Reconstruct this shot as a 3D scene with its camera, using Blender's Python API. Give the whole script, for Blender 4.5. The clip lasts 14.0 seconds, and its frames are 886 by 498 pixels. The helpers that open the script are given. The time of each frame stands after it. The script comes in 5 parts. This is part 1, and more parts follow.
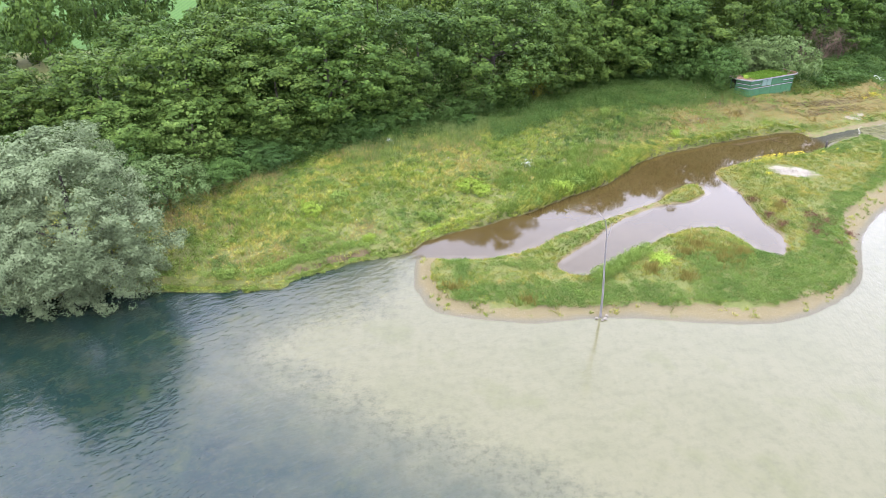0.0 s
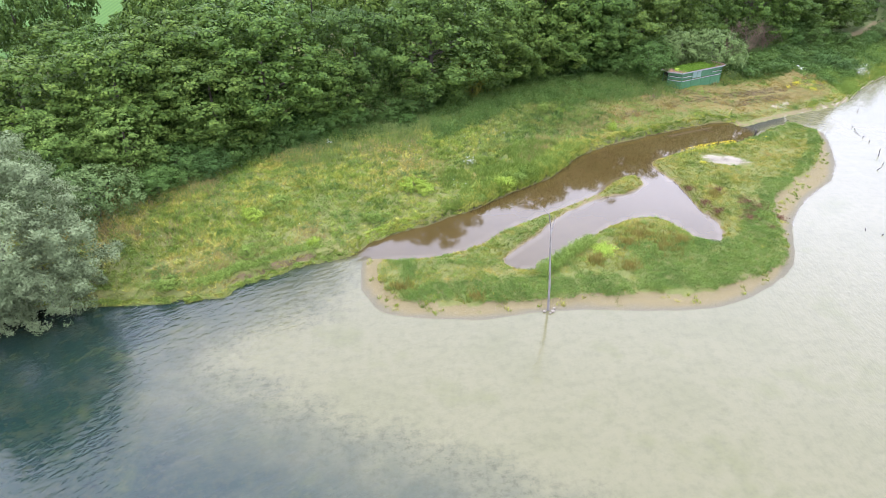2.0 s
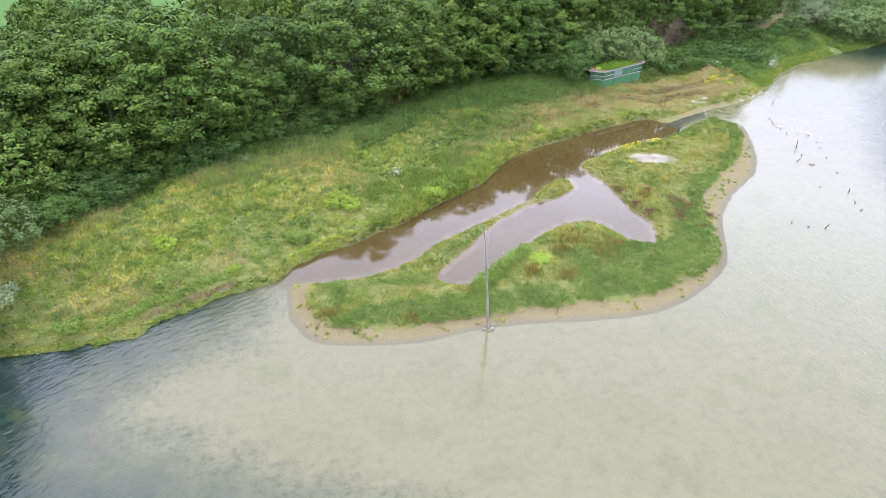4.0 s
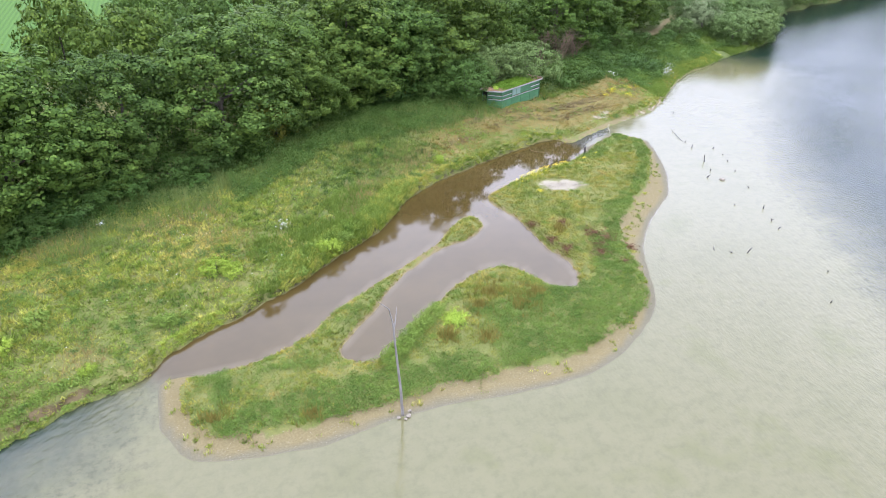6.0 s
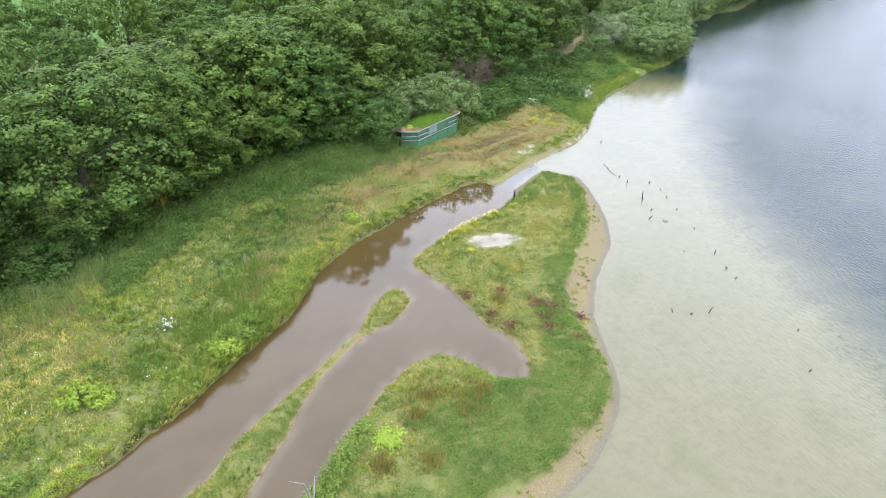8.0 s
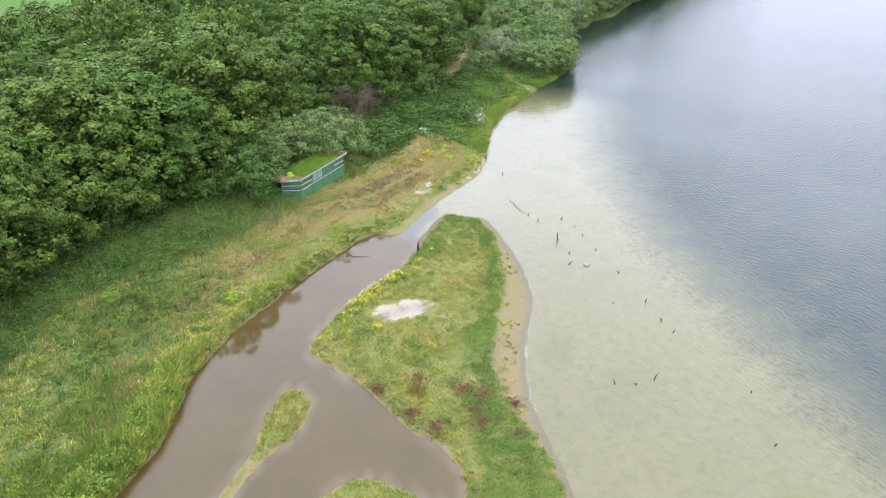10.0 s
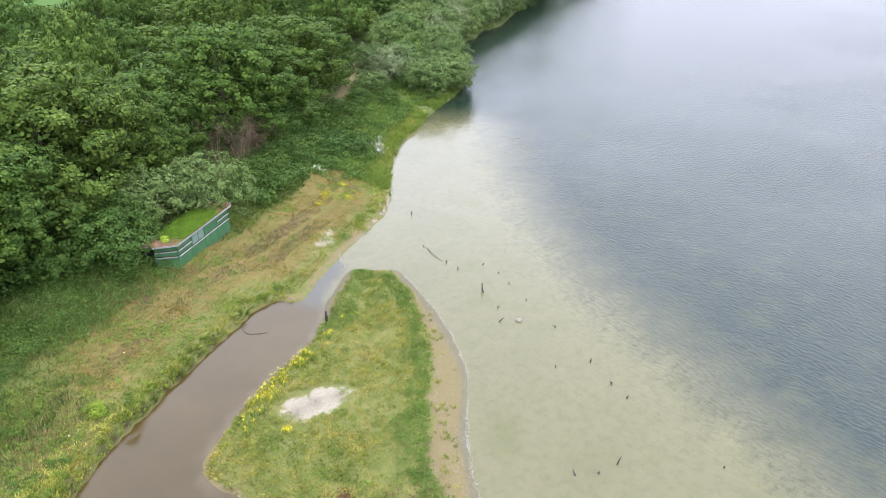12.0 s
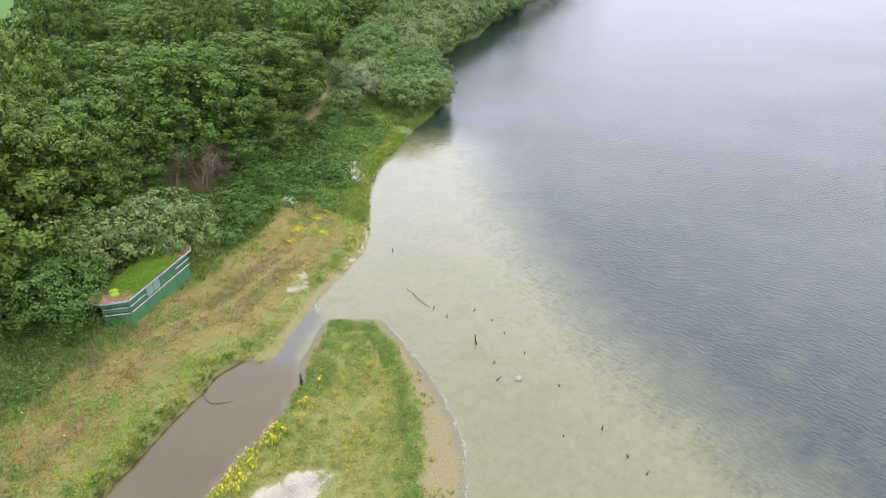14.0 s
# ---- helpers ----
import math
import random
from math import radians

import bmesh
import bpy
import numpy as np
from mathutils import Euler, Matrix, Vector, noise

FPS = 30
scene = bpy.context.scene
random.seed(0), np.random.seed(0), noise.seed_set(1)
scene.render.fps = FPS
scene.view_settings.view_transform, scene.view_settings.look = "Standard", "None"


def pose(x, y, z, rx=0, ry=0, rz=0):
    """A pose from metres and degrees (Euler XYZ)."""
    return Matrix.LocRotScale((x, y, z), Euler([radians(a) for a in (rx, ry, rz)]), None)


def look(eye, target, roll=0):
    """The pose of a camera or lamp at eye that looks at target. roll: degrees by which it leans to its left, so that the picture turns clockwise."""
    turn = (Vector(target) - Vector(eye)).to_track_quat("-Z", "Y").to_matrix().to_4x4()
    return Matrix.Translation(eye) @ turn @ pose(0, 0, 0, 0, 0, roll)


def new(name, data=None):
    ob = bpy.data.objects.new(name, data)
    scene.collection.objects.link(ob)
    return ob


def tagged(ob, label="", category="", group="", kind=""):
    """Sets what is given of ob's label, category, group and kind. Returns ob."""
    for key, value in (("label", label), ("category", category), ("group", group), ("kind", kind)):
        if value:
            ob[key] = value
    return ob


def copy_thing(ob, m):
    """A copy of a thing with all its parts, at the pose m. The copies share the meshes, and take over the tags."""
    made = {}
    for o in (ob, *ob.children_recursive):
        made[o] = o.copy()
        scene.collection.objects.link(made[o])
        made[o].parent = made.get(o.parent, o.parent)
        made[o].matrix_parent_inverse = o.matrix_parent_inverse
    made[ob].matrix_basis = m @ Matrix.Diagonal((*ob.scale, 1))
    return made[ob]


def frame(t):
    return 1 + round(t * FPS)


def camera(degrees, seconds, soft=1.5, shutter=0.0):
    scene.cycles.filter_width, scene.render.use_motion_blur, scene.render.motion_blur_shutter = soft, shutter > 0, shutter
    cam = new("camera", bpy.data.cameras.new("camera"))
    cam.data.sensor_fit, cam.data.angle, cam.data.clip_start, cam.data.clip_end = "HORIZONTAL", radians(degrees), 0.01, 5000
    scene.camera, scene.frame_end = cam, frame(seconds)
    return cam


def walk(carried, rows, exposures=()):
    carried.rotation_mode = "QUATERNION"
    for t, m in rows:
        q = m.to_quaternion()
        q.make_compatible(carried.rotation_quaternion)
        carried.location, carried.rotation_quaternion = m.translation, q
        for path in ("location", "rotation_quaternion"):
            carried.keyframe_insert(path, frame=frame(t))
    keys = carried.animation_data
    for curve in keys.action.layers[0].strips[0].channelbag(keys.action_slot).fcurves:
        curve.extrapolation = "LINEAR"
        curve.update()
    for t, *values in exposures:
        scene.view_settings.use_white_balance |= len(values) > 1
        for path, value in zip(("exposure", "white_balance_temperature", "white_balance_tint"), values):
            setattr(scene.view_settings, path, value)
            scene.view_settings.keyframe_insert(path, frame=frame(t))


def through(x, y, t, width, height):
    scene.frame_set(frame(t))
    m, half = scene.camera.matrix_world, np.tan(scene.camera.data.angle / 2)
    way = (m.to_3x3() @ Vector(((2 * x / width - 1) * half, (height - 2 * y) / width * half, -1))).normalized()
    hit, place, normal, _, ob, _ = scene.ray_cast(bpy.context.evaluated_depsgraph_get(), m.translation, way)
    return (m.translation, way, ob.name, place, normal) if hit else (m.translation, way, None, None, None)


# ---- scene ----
cam = camera(64.0, 14.0, soft=0.55)
EXPOSURES = [(0.0, 0.26, 5740, 20), (3.0, 0.11, 5740, 19), (6.5, 0.05, 5740, 17), (10.0, 0.01, 5940, 14), (14.0, -0.12, 6120, 14)]
PATH = [
    (0, (0.443, -0.233, 32.408), (0.449, 1.489, 31.39), 0.5),
    (0.5, (0.349, -0.186, 32.355), (0.397, 1.536, 31.337), 0.6),
    (1, (0.295, -0.187, 32.275), (0.381, 1.533, 31.259), 0.6),
    (1.5, (0.333, -0.175, 32.249), (0.456, 1.543, 31.233), 0.6),
    (2, (0.408, -0.083, 32.215), (0.567, 1.632, 31.2), 0.6),
    (2.5, (0.445, 0.105, 32.153), (0.64, 1.819, 31.14), 0.6),
    (3, (0.421, 0.671, 32.087), (0.657, 2.379, 31.074), 0.6),
    (5.5, (2.377, 9.202, 31.908), (2.931, 10.84, 30.903), 0.4),
    (6, (3.182, 11.651, 31.897), (3.794, 13.272, 30.898), 0.3),
    (6.5, (4.087, 14.337, 31.961), (4.758, 15.936, 30.965), 0.3),
    (7, (5.003, 17.074, 32.073), (5.733, 18.65, 31.081), 0.2),
    (7.5, (6.02, 19.742, 32.173), (6.797, 21.298, 31.186), 0.1),
    (10, (11.734, 32.177, 32.521), (12.83, 33.536, 31.546), 0.3),
    (10.5, (13.007, 34.449, 32.566), (14.166, 35.756, 31.591), 0.4),
    (11, (14.355, 36.644, 32.602), (15.57, 37.9, 31.63), 0.4),
    (11.5, (15.67, 38.657, 32.608), (16.938, 39.863, 31.638), 0.6),
    (12, (16.935, 40.534, 32.589), (18.252, 41.69, 31.624), 0.7),
    (12.5, (18.198, 42.261, 32.58), (19.546, 43.383, 31.618), 0.9),
    (13, (19.452, 43.798, 32.519), (20.819, 44.901, 31.562), 0.9),
    (13.5, (20.61, 45.143, 32.478), (21.981, 46.243, 31.525), 1.0),
    (14, (21.517, 46.125, 32.436), (22.889, 47.226, 31.484), 1.0),
]
walk(cam, [(t, look(eye, target, roll)) for t, eye, target, roll in PATH], EXPOSURES)

# ---------------------------------------------------------------- daylight: bright overcast
world = bpy.data.worlds.new("overcast")
scene.world = world
world.use_nodes = True
wn, wl = world.node_tree.nodes, world.node_tree.links
wn.clear()
sky = wn.new("ShaderNodeTexSky")
sky.sky_type, sky.sun_disc = "NISHITA", False
sky.sun_elevation, sky.sun_rotation, sky.dust_density, sky.air_density = radians(52), radians(215), 4.0, 1.0
sky_gain = wn.new("ShaderNodeMixRGB")
sky_gain.blend_type = "MULTIPLY"
sky_gain.inputs[0].default_value = 1.0
sky_gain.inputs[2].default_value = (0.12, 0.12, 0.12, 1)
wl.new(sky.outputs[0], sky_gain.inputs[1])
w_co = wn.new("ShaderNodeTexCoord")
w_map = wn.new("ShaderNodeMapping")
w_map.inputs["Scale"].default_value = (1.5, 1.5, 4.0)
wl.new(w_co.outputs["Generated"], w_map.inputs[0])
w_noise = wn.new("ShaderNodeTexNoise")
w_noise.inputs["Scale"].default_value, w_noise.inputs["Detail"].default_value = 1.6, 5.0
wl.new(w_map.outputs[0], w_noise.inputs["Vector"])
w_ramp = wn.new("ShaderNodeValToRGB")
w_ramp.color_ramp.elements[0].position, w_ramp.color_ramp.elements[1].position = 0.3, 0.7
w_ramp.color_ramp.elements[0].color = (6.2, 6.3, 6.95, 1)
w_ramp.color_ramp.elements[1].color = (7.7, 7.7, 8.1, 1)
wl.new(w_noise.outputs["Fac"], w_ramp.inputs[0])
w_mix = wn.new("ShaderNodeMixRGB")
w_mix.inputs[0].default_value = 0.88
wl.new(sky_gain.outputs[0], w_mix.inputs[1])
wl.new(w_ramp.outputs[0], w_mix.inputs[2])
w_sep = wn.new("ShaderNodeSeparateXYZ")
wl.new(w_co.outputs["Generated"], w_sep.inputs[0])
w_fall = wn.new("ShaderNodeValToRGB")
w_fall.color_ramp.elements[0].position, w_fall.color_ramp.elements[1].position = 0.0, 1.0
w_fall.color_ramp.elements[0].color, w_fall.color_ramp.elements[1].color = (0.22, 0.22, 0.232, 1), (1.0, 1.0, 1.0, 1)
w_low = w_fall.color_ramp.elements.new(0.22)
w_low.color = (0.36, 0.36, 0.375, 1)
w_mid = w_fall.color_ramp.elements.new(0.42)
w_mid.color = (0.80, 0.80, 0.82, 1)
w_part = w_fall.color_ramp.elements.new(0.32)
w_part.color = (0.62, 0.62, 0.64, 1)
w_high = w_fall.color_ramp.elements.new(0.68)
w_high.color = (0.74, 0.74, 0.75, 1)
wl.new(w_sep.outputs["Z"], w_fall.inputs[0])
w_lit = wn.new("ShaderNodeMixRGB")
w_lit.blend_type = "MULTIPLY"
w_lit.inputs[0].default_value = 1.0
wl.new(w_mix.outputs[0], w_lit.inputs[1])
wl.new(w_fall.outputs[0], w_lit.inputs[2])
w_bg = wn.new("ShaderNodeBackground")
w_bg.inputs[1].default_value = 1.0
wl.new(w_lit.outputs[0], w_bg.inputs[0])
w_out = wn.new("ShaderNodeOutputWorld")
wl.new(w_bg.outputs[0], w_out.inputs[0])

sun_data = bpy.data.lights.new("sun", "SUN")
sun_data.energy, sun_data.angle, sun_data.color = 1.3, radians(25), (1.0, 0.96, 0.90)
sun = new("sun", sun_data)
sun.matrix_basis = look((-60, -80, 130), (0, 20, 0))


# ---------------------------------------------------------------- materials
def material(name):
    m = bpy.data.materials.new(name)
    m.use_nodes = True
    m.node_tree.nodes.clear()
    return m, m.node_tree.nodes, m.node_tree.links


def node(nodes, kind, **values):
    n = nodes.new(kind)
    for key, value in values.items():
        n.inputs[key.replace("_", " ")].default_value = value
    return n


def rgb(c):
    return (c[0], c[1], c[2], 1.0)


def ramp(nodes, links, source, stops):
    r = nodes.new("ShaderNodeValToRGB")
    el = r.color_ramp.elements
    while len(el) < len(stops):
        el.new(0.5)
    for e, (p, c) in zip(el, stops):
        e.position, e.color = p, rgb(c)
    links.new(source, r.inputs[0])
    return r.outputs[0]


def noise_of(nodes, links, scale, detail=4.0, rough=0.55, squash=(1, 1, 1)):
    g = nodes.new("ShaderNodeNewGeometry")
    mp = nodes.new("ShaderNodeMapping")
    mp.inputs["Scale"].default_value = squash
    links.new(g.outputs["Position"], mp.inputs[0])
    n = node(nodes, "ShaderNodeTexNoise", Scale=scale, Detail=detail, Roughness=rough)
    links.new(mp.outputs[0], n.inputs["Vector"])
    return n.outputs["Fac"]


def mix(nodes, links, fac, a, b, mode="MIX"):
    m = nodes.new("ShaderNodeMixRGB")
    m.blend_type = mode
    for slot, v in ((0, fac), (1, a), (2, b)):
        if isinstance(v, bpy.types.NodeSocket):
            links.new(v, m.inputs[slot])
        elif slot == 0:
            m.inputs[0].default_value = v
        else:
            m.inputs[slot].default_value = rgb(v)
    return m.outputs[0]


def maths(nodes, links, op, a, b=0.0, clamp=False):
    m = nodes.new("ShaderNodeMath")
    m.operation, m.use_clamp = op, clamp
    for slot, v in ((0, a), (1, b)):
        if isinstance(v, bpy.types.NodeSocket):
            links.new(v, m.inputs[slot])
        else:
            m.inputs[slot].default_value = v
    return m.outputs[0]


def attribute(nodes, name):
    a = nodes.new("ShaderNodeAttribute")
    a.attribute_name = name
    return a.outputs["Fac"]


def finish(m, nodes, links, colour, rough=0.9, bump=None, strength=0.3, distance=0.05, specular=0.3, metallic=0.0):
    p = nodes.new("ShaderNodeBsdfPrincipled")
    if isinstance(colour, bpy.types.NodeSocket):
        links.new(colour, p.inputs["Base Color"])
    else:
        p.inputs["Base Color"].default_value = rgb(colour)
    p.inputs["Roughness"].default_value = rough
    p.inputs["Specular IOR Level"].default_value = specular
    p.inputs["Metallic"].default_value = metallic
    if bump is not None:
        b = node(nodes, "ShaderNodeBump", Strength=strength, Distance=distance)
        links.new(bump, b.inputs["Height"])
        links.new(b.outputs[0], p.inputs["Normal"])
    o = nodes.new("ShaderNodeOutputMaterial")
    links.new(p.outputs[0], o.inputs[0])
    return m


def plain(name, colour, rough=0.8, grain=20.0, vary=0.3, metallic=0.0, patch=1.5):
    m, n, l = material(name)
    a = noise_of(n, l, grain, 5)
    b = noise_of(n, l, patch, 3)
    dark = tuple(c * (1 - vary) for c in colour)
    light = tuple(min(1, c * (1 + vary)) for c in colour)
    c = ramp(n, l, a, [(0.3, dark), (0.7, light)])
    c = mix(n, l, 0.5, c, ramp(n, l, b, [(0.35, dark), (0.65, light)]))
    return finish(m, n, l, c, rough, a, 0.3, 0.02, metallic=metallic)


def foliage(name, dark, mid, light, through=0.35, patch=0.35, by_object=True):
    """Leaves: varied leaf by leaf, plant by plant and in patches, with a faint gloss and some light passing through."""
    m, n, l = material(name)
    g = n.new("ShaderNodeNewGeometry")
    part_of = 0.7 if by_object else 0.85
    low, high = [tuple((1 - part_of) * a + part_of * b for a, b in zip(mid, e)) for e in (dark, light)]
    leaf = ramp(n, l, g.outputs["Random Per Island"], [(0.0, low), (0.5, mid), (1.0, high)])
    spot = ramp(n, l, noise_of(n, l, patch, 3), [(0.3, dark), (0.5, mid), (0.72, light)])
    c = mix(n, l, 0.45, leaf, spot)
    if by_object:
        o = n.new("ShaderNodeObjectInfo")
        tint = ramp(n, l, o.outputs["Random"], [(0.0, (0.80, 0.88, 0.84)), (0.2, (1.0, 1.0, 0.80)), (0.4, (0.88, 0.98, 0.95)), (0.6, (1.10, 1.07, 0.80)),
                                                 (0.8, (0.95, 1.06, 0.88)), (1.0, (1.12, 1.10, 0.92))])
        c = mix(n, l, 1.0, c, tint, "MULTIPLY")
    return leaf_shader(m, n, l, c, through, 0.07 if by_object else 0.04)


def leaf_shader(m, n, l, c, through, gloss=0.04):
    d = n.new("ShaderNodeBsdfPrincipled")
    d.inputs["Roughness"].default_value, d.inputs["Specular IOR Level"].default_value = 0.6, gloss
    l.new(c, d.inputs["Base Color"])
    t = n.new("ShaderNodeBsdfTranslucent")
    l.new(mix(n, l, 1.0, c, (1.15, 1.25, 0.55), "MULTIPLY"), t.inputs[0])
    s = n.new("ShaderNodeMixShader")
    s.inputs[0].default_value = through * 0.3
    l.new(d.outputs[0], s.inputs[1])
    l.new(t.outputs[0], s.inputs[2])
    o = n.new("ShaderNodeOutputMaterial")
    l.new(s.outputs[0], o.inputs[0])
    return m


def sward(name, tones, through=0.25, wide=0.24, close=1.1):
    """Grass of a mixed sward: four tones in broad drifts broken up by small patches, and uneven from blade to blade."""
    m, n, l = material(name)
    g = n.new("ShaderNodeNewGeometry")
    where = mix(n, l, 0.5, noise_of(n, l, wide, 3, 0.6), noise_of(n, l, close, 4, 0.65))
    c = ramp(n, l, where, list(zip((0.38, 0.47, 0.54, 0.63), tones)))
    c = mix(n, l, 1.0, c, ramp(n, l, g.outputs["Random Per Island"], [(0.0, (0.42, 0.48, 0.42)), (0.5, (1.0, 1.0, 1.0)), (1.0, (1.38, 1.36, 1.3))]), "MULTIPLY")
    return leaf_shader(m, n, l, c, through)


LEAF_OAK = foliage("oak_leaves", (0.0145, 0.029, 0.0062), (0.043, 0.074, 0.0145), (0.114, 0.160, 0.030), 0.3, 0.8)
LEAF_LIGHT = foliage("bright_leaves", (0.022, 0.043, 0.0095), (0.062, 0.104, 0.0220), (0.134, 0.190, 0.046), 0.35, 0.8)
LEAF_WILLOW = foliage("willow_leaves", (0.068, 0.094, 0.042), (0.112, 0.144, 0.066), (0.170, 0.202, 0.104), 0.25, 0.5, False)
LEAF_SALLOW = foliage("sallow_leaves", (0.034, 0.057, 0.018), (0.068, 0.104, 0.0345), (0.122, 0.166, 0.064), 0.3, 0.8)
LEAF_SHRUB = foliage("shrub_leaves", (0.013, 0.029, 0.0065), (0.037, 0.070, 0.0155), (0.090, 0.138, 0.036), 0.3, 0.8)
LEAF_YELLOW = foliage("yellowing_leaves", (0.0547, 0.0602, 0.00821), (0.0988, 0.104, 0.0164), (0.147, 0.142, 0.0274), by_object=False)
GRASS = sward("meadow_grass", [(0.090, 0.138, 0.020), (0.185, 0.208, 0.033), (0.275, 0.244, 0.050), (0.355, 0.270, 0.088)])
GRASS_GREEN = sward("green_grass", [(0.058, 0.106, 0.015), (0.14, 0.188, 0.028), (0.235, 0.258, 0.044), (0.33, 0.292, 0.075)])
GRASS_DARK = sward("deep_green_grass", [(0.040, 0.078, 0.017), (0.080, 0.124, 0.026), (0.135, 0.165, 0.038), (0.205, 0.195, 0.062)])
GRASS_MOWN = sward("cropped_grass", [(0.088, 0.094, 0.014), (0.155, 0.122, 0.022), (0.210, 0.146, 0.036), (0.232, 0.160, 0.060)])
GRASS_ISLAND = sward("island_sward", [(0.070, 0.100, 0.015), (0.142, 0.156, 0.024), (0.205, 0.184, 0.036), (0.235, 0.180, 0.056)])
REED = foliage("reeds", (0.060, 0.096, 0.024), (0.115, 0.160, 0.042), (0.20, 0.225, 0.075), 0.3, 0.4, False)
STRAW = foliage("dry_grass", (0.165, 0.126, 0.050), (0.235, 0.182, 0.078), (0.29, 0.236, 0.118), 0.2, 0.5, False)
# nettle greens set darker: the tree wall's shade is in the base colour
NETTLE = foliage("nettle_leaves", (0.014, 0.036, 0.006), (0.032, 0.068, 0.011), (0.074, 0.122, 0.025), 0.25, 0.5, False)
HERB = foliage("herb_leaves", (0.034, 0.070, 0.013), (0.076, 0.122, 0.022), (0.135, 0.180, 0.040), 0.25, 0.35, False)
HERB_MID = foliage("willowherb_leaves", (0.058, 0.098, 0.016), (0.106, 0.158, 0.027), (0.170, 0.222, 0.046), 0.3, 0.5, False)
HERB_LUSH = foliage("lush_herb_leaves", (0.028, 0.060, 0.012), (0.062, 0.110, 0.022), (0.125, 0.182, 0.044), 0.3, 0.5, False)
HERB_ROOF = foliage("roof_turf_leaves", (0.038, 0.086, 0.0085), (0.078, 0.142, 0.0135), (0.130, 0.196, 0.025), 0.3, 0.9, False)
HERB_LIGHT = foliage("light_herb_leaves", (0.0988, 0.154, 0.0164), (0.159, 0.224, 0.0246), (0.208, 0.263, 0.041), 0.3, 0.6, False)
DOCK = foliage("dock_stems", (0.0602, 0.0295, 0.0197), (0.0961, 0.0492, 0.0295), (0.132, 0.0788, 0.0427), 0.15, 0.8, False)
RUSTY = foliage("seeding_dock", (0.106, 0.0988, 0.0228), (0.16, 0.137, 0.0342), (0.213, 0.167, 0.0456), 0.2, 0.8, False)
YELLOW = foliage("yellow_flowers", (0.30, 0.25, 0.008), (0.40, 0.34, 0.012), (0.48, 0.42, 0.03), 0.1, 0.8, False)
WHITE = foliage("white_flowers", (0.339, 0.35, 0.301), (0.427, 0.432, 0.394), (0.47, 0.47, 0.448), 0.1, 0.8, False)
TWIG = foliage("dead_twigs", (0.062, 0.046, 0.030), (0.108, 0.080, 0.053), (0.16, 0.125, 0.086), 0.05, 0.8, False)
BARK = plain("bark", (0.040, 0.034, 0.024), 0.95, 9.0, 0.5)
DEADWOOD = plain("weathered_deadwood", (0.147, 0.137, 0.123), 0.85, 14.0, 0.3)
WETWOOD = plain("wet_dead_wood", (0.0301, 0.0246, 0.0208), 0.6, 14.0, 0.4)
GREEN_PAINT = plain("green_painted_boards", (0.038, 0.106, 0.046), 0.6, 6.0, 0.2)
GREY_BOARD = plain("grey_weathered_timber", (0.23, 0.224, 0.214), 0.8, 8.0, 0.2)
# near-black base colour paints in the hide's unlit inside
UNLIT_INSIDE = plain("unlit_inside", (0.0164, 0.0154, 0.0137), 0.9, 4.0, 0.2)
SHUTTER = plain("pale_green_shutter", (0.12, 0.181, 0.142), 0.5, 6.0, 0.15)
SEDUM = plain("rusty_sedum", (0.122, 0.0722, 0.038), 0.95, 14.0, 0.75, 0.0, 3.0)
STONE = plain("pale_stone", (0.165, 0.146, 0.112), 0.85, 12.0, 0.25)
FOAM = plain("washed_up_shells", (0.21, 0.20, 0.175), 0.8, 12.0, 0.25)


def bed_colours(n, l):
    """Pale marl in the shallows; light lost in deep water is painted in dark, with weed; brown mud of the channel."""
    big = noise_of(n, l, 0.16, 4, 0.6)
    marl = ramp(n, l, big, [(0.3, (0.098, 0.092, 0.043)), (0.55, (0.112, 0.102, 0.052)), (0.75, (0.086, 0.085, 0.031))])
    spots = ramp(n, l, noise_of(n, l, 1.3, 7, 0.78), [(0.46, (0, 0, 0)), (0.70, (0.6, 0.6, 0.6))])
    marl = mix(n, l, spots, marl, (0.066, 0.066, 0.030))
    # dark tint stands for light absorbed by deep water, with olive weed patches
    deep_tint = ramp(n, l, noise_of(n, l, 0.35, 5, 0.6), [(0.35, (0.006, 0.0165, 0.0140)), (0.58, (0.009, 0.021, 0.0150)), (0.80, (0.032, 0.040, 0.012))])
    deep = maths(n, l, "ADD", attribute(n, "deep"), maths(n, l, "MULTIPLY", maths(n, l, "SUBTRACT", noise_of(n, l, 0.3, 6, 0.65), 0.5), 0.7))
    lake = mix(n, l, ramp(n, l, deep, [(0.12, (0, 0, 0)), (0.55, (0.55, 0.55, 0.55)), (1.0, (1, 1, 1))]), marl, deep_tint)
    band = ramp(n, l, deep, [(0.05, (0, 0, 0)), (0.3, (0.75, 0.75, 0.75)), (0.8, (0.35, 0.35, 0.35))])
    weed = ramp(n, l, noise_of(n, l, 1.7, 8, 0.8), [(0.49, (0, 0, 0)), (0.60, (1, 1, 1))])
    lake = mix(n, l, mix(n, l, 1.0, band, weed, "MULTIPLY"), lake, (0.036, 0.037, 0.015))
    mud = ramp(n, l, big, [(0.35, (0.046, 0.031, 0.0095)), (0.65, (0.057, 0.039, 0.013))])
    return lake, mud


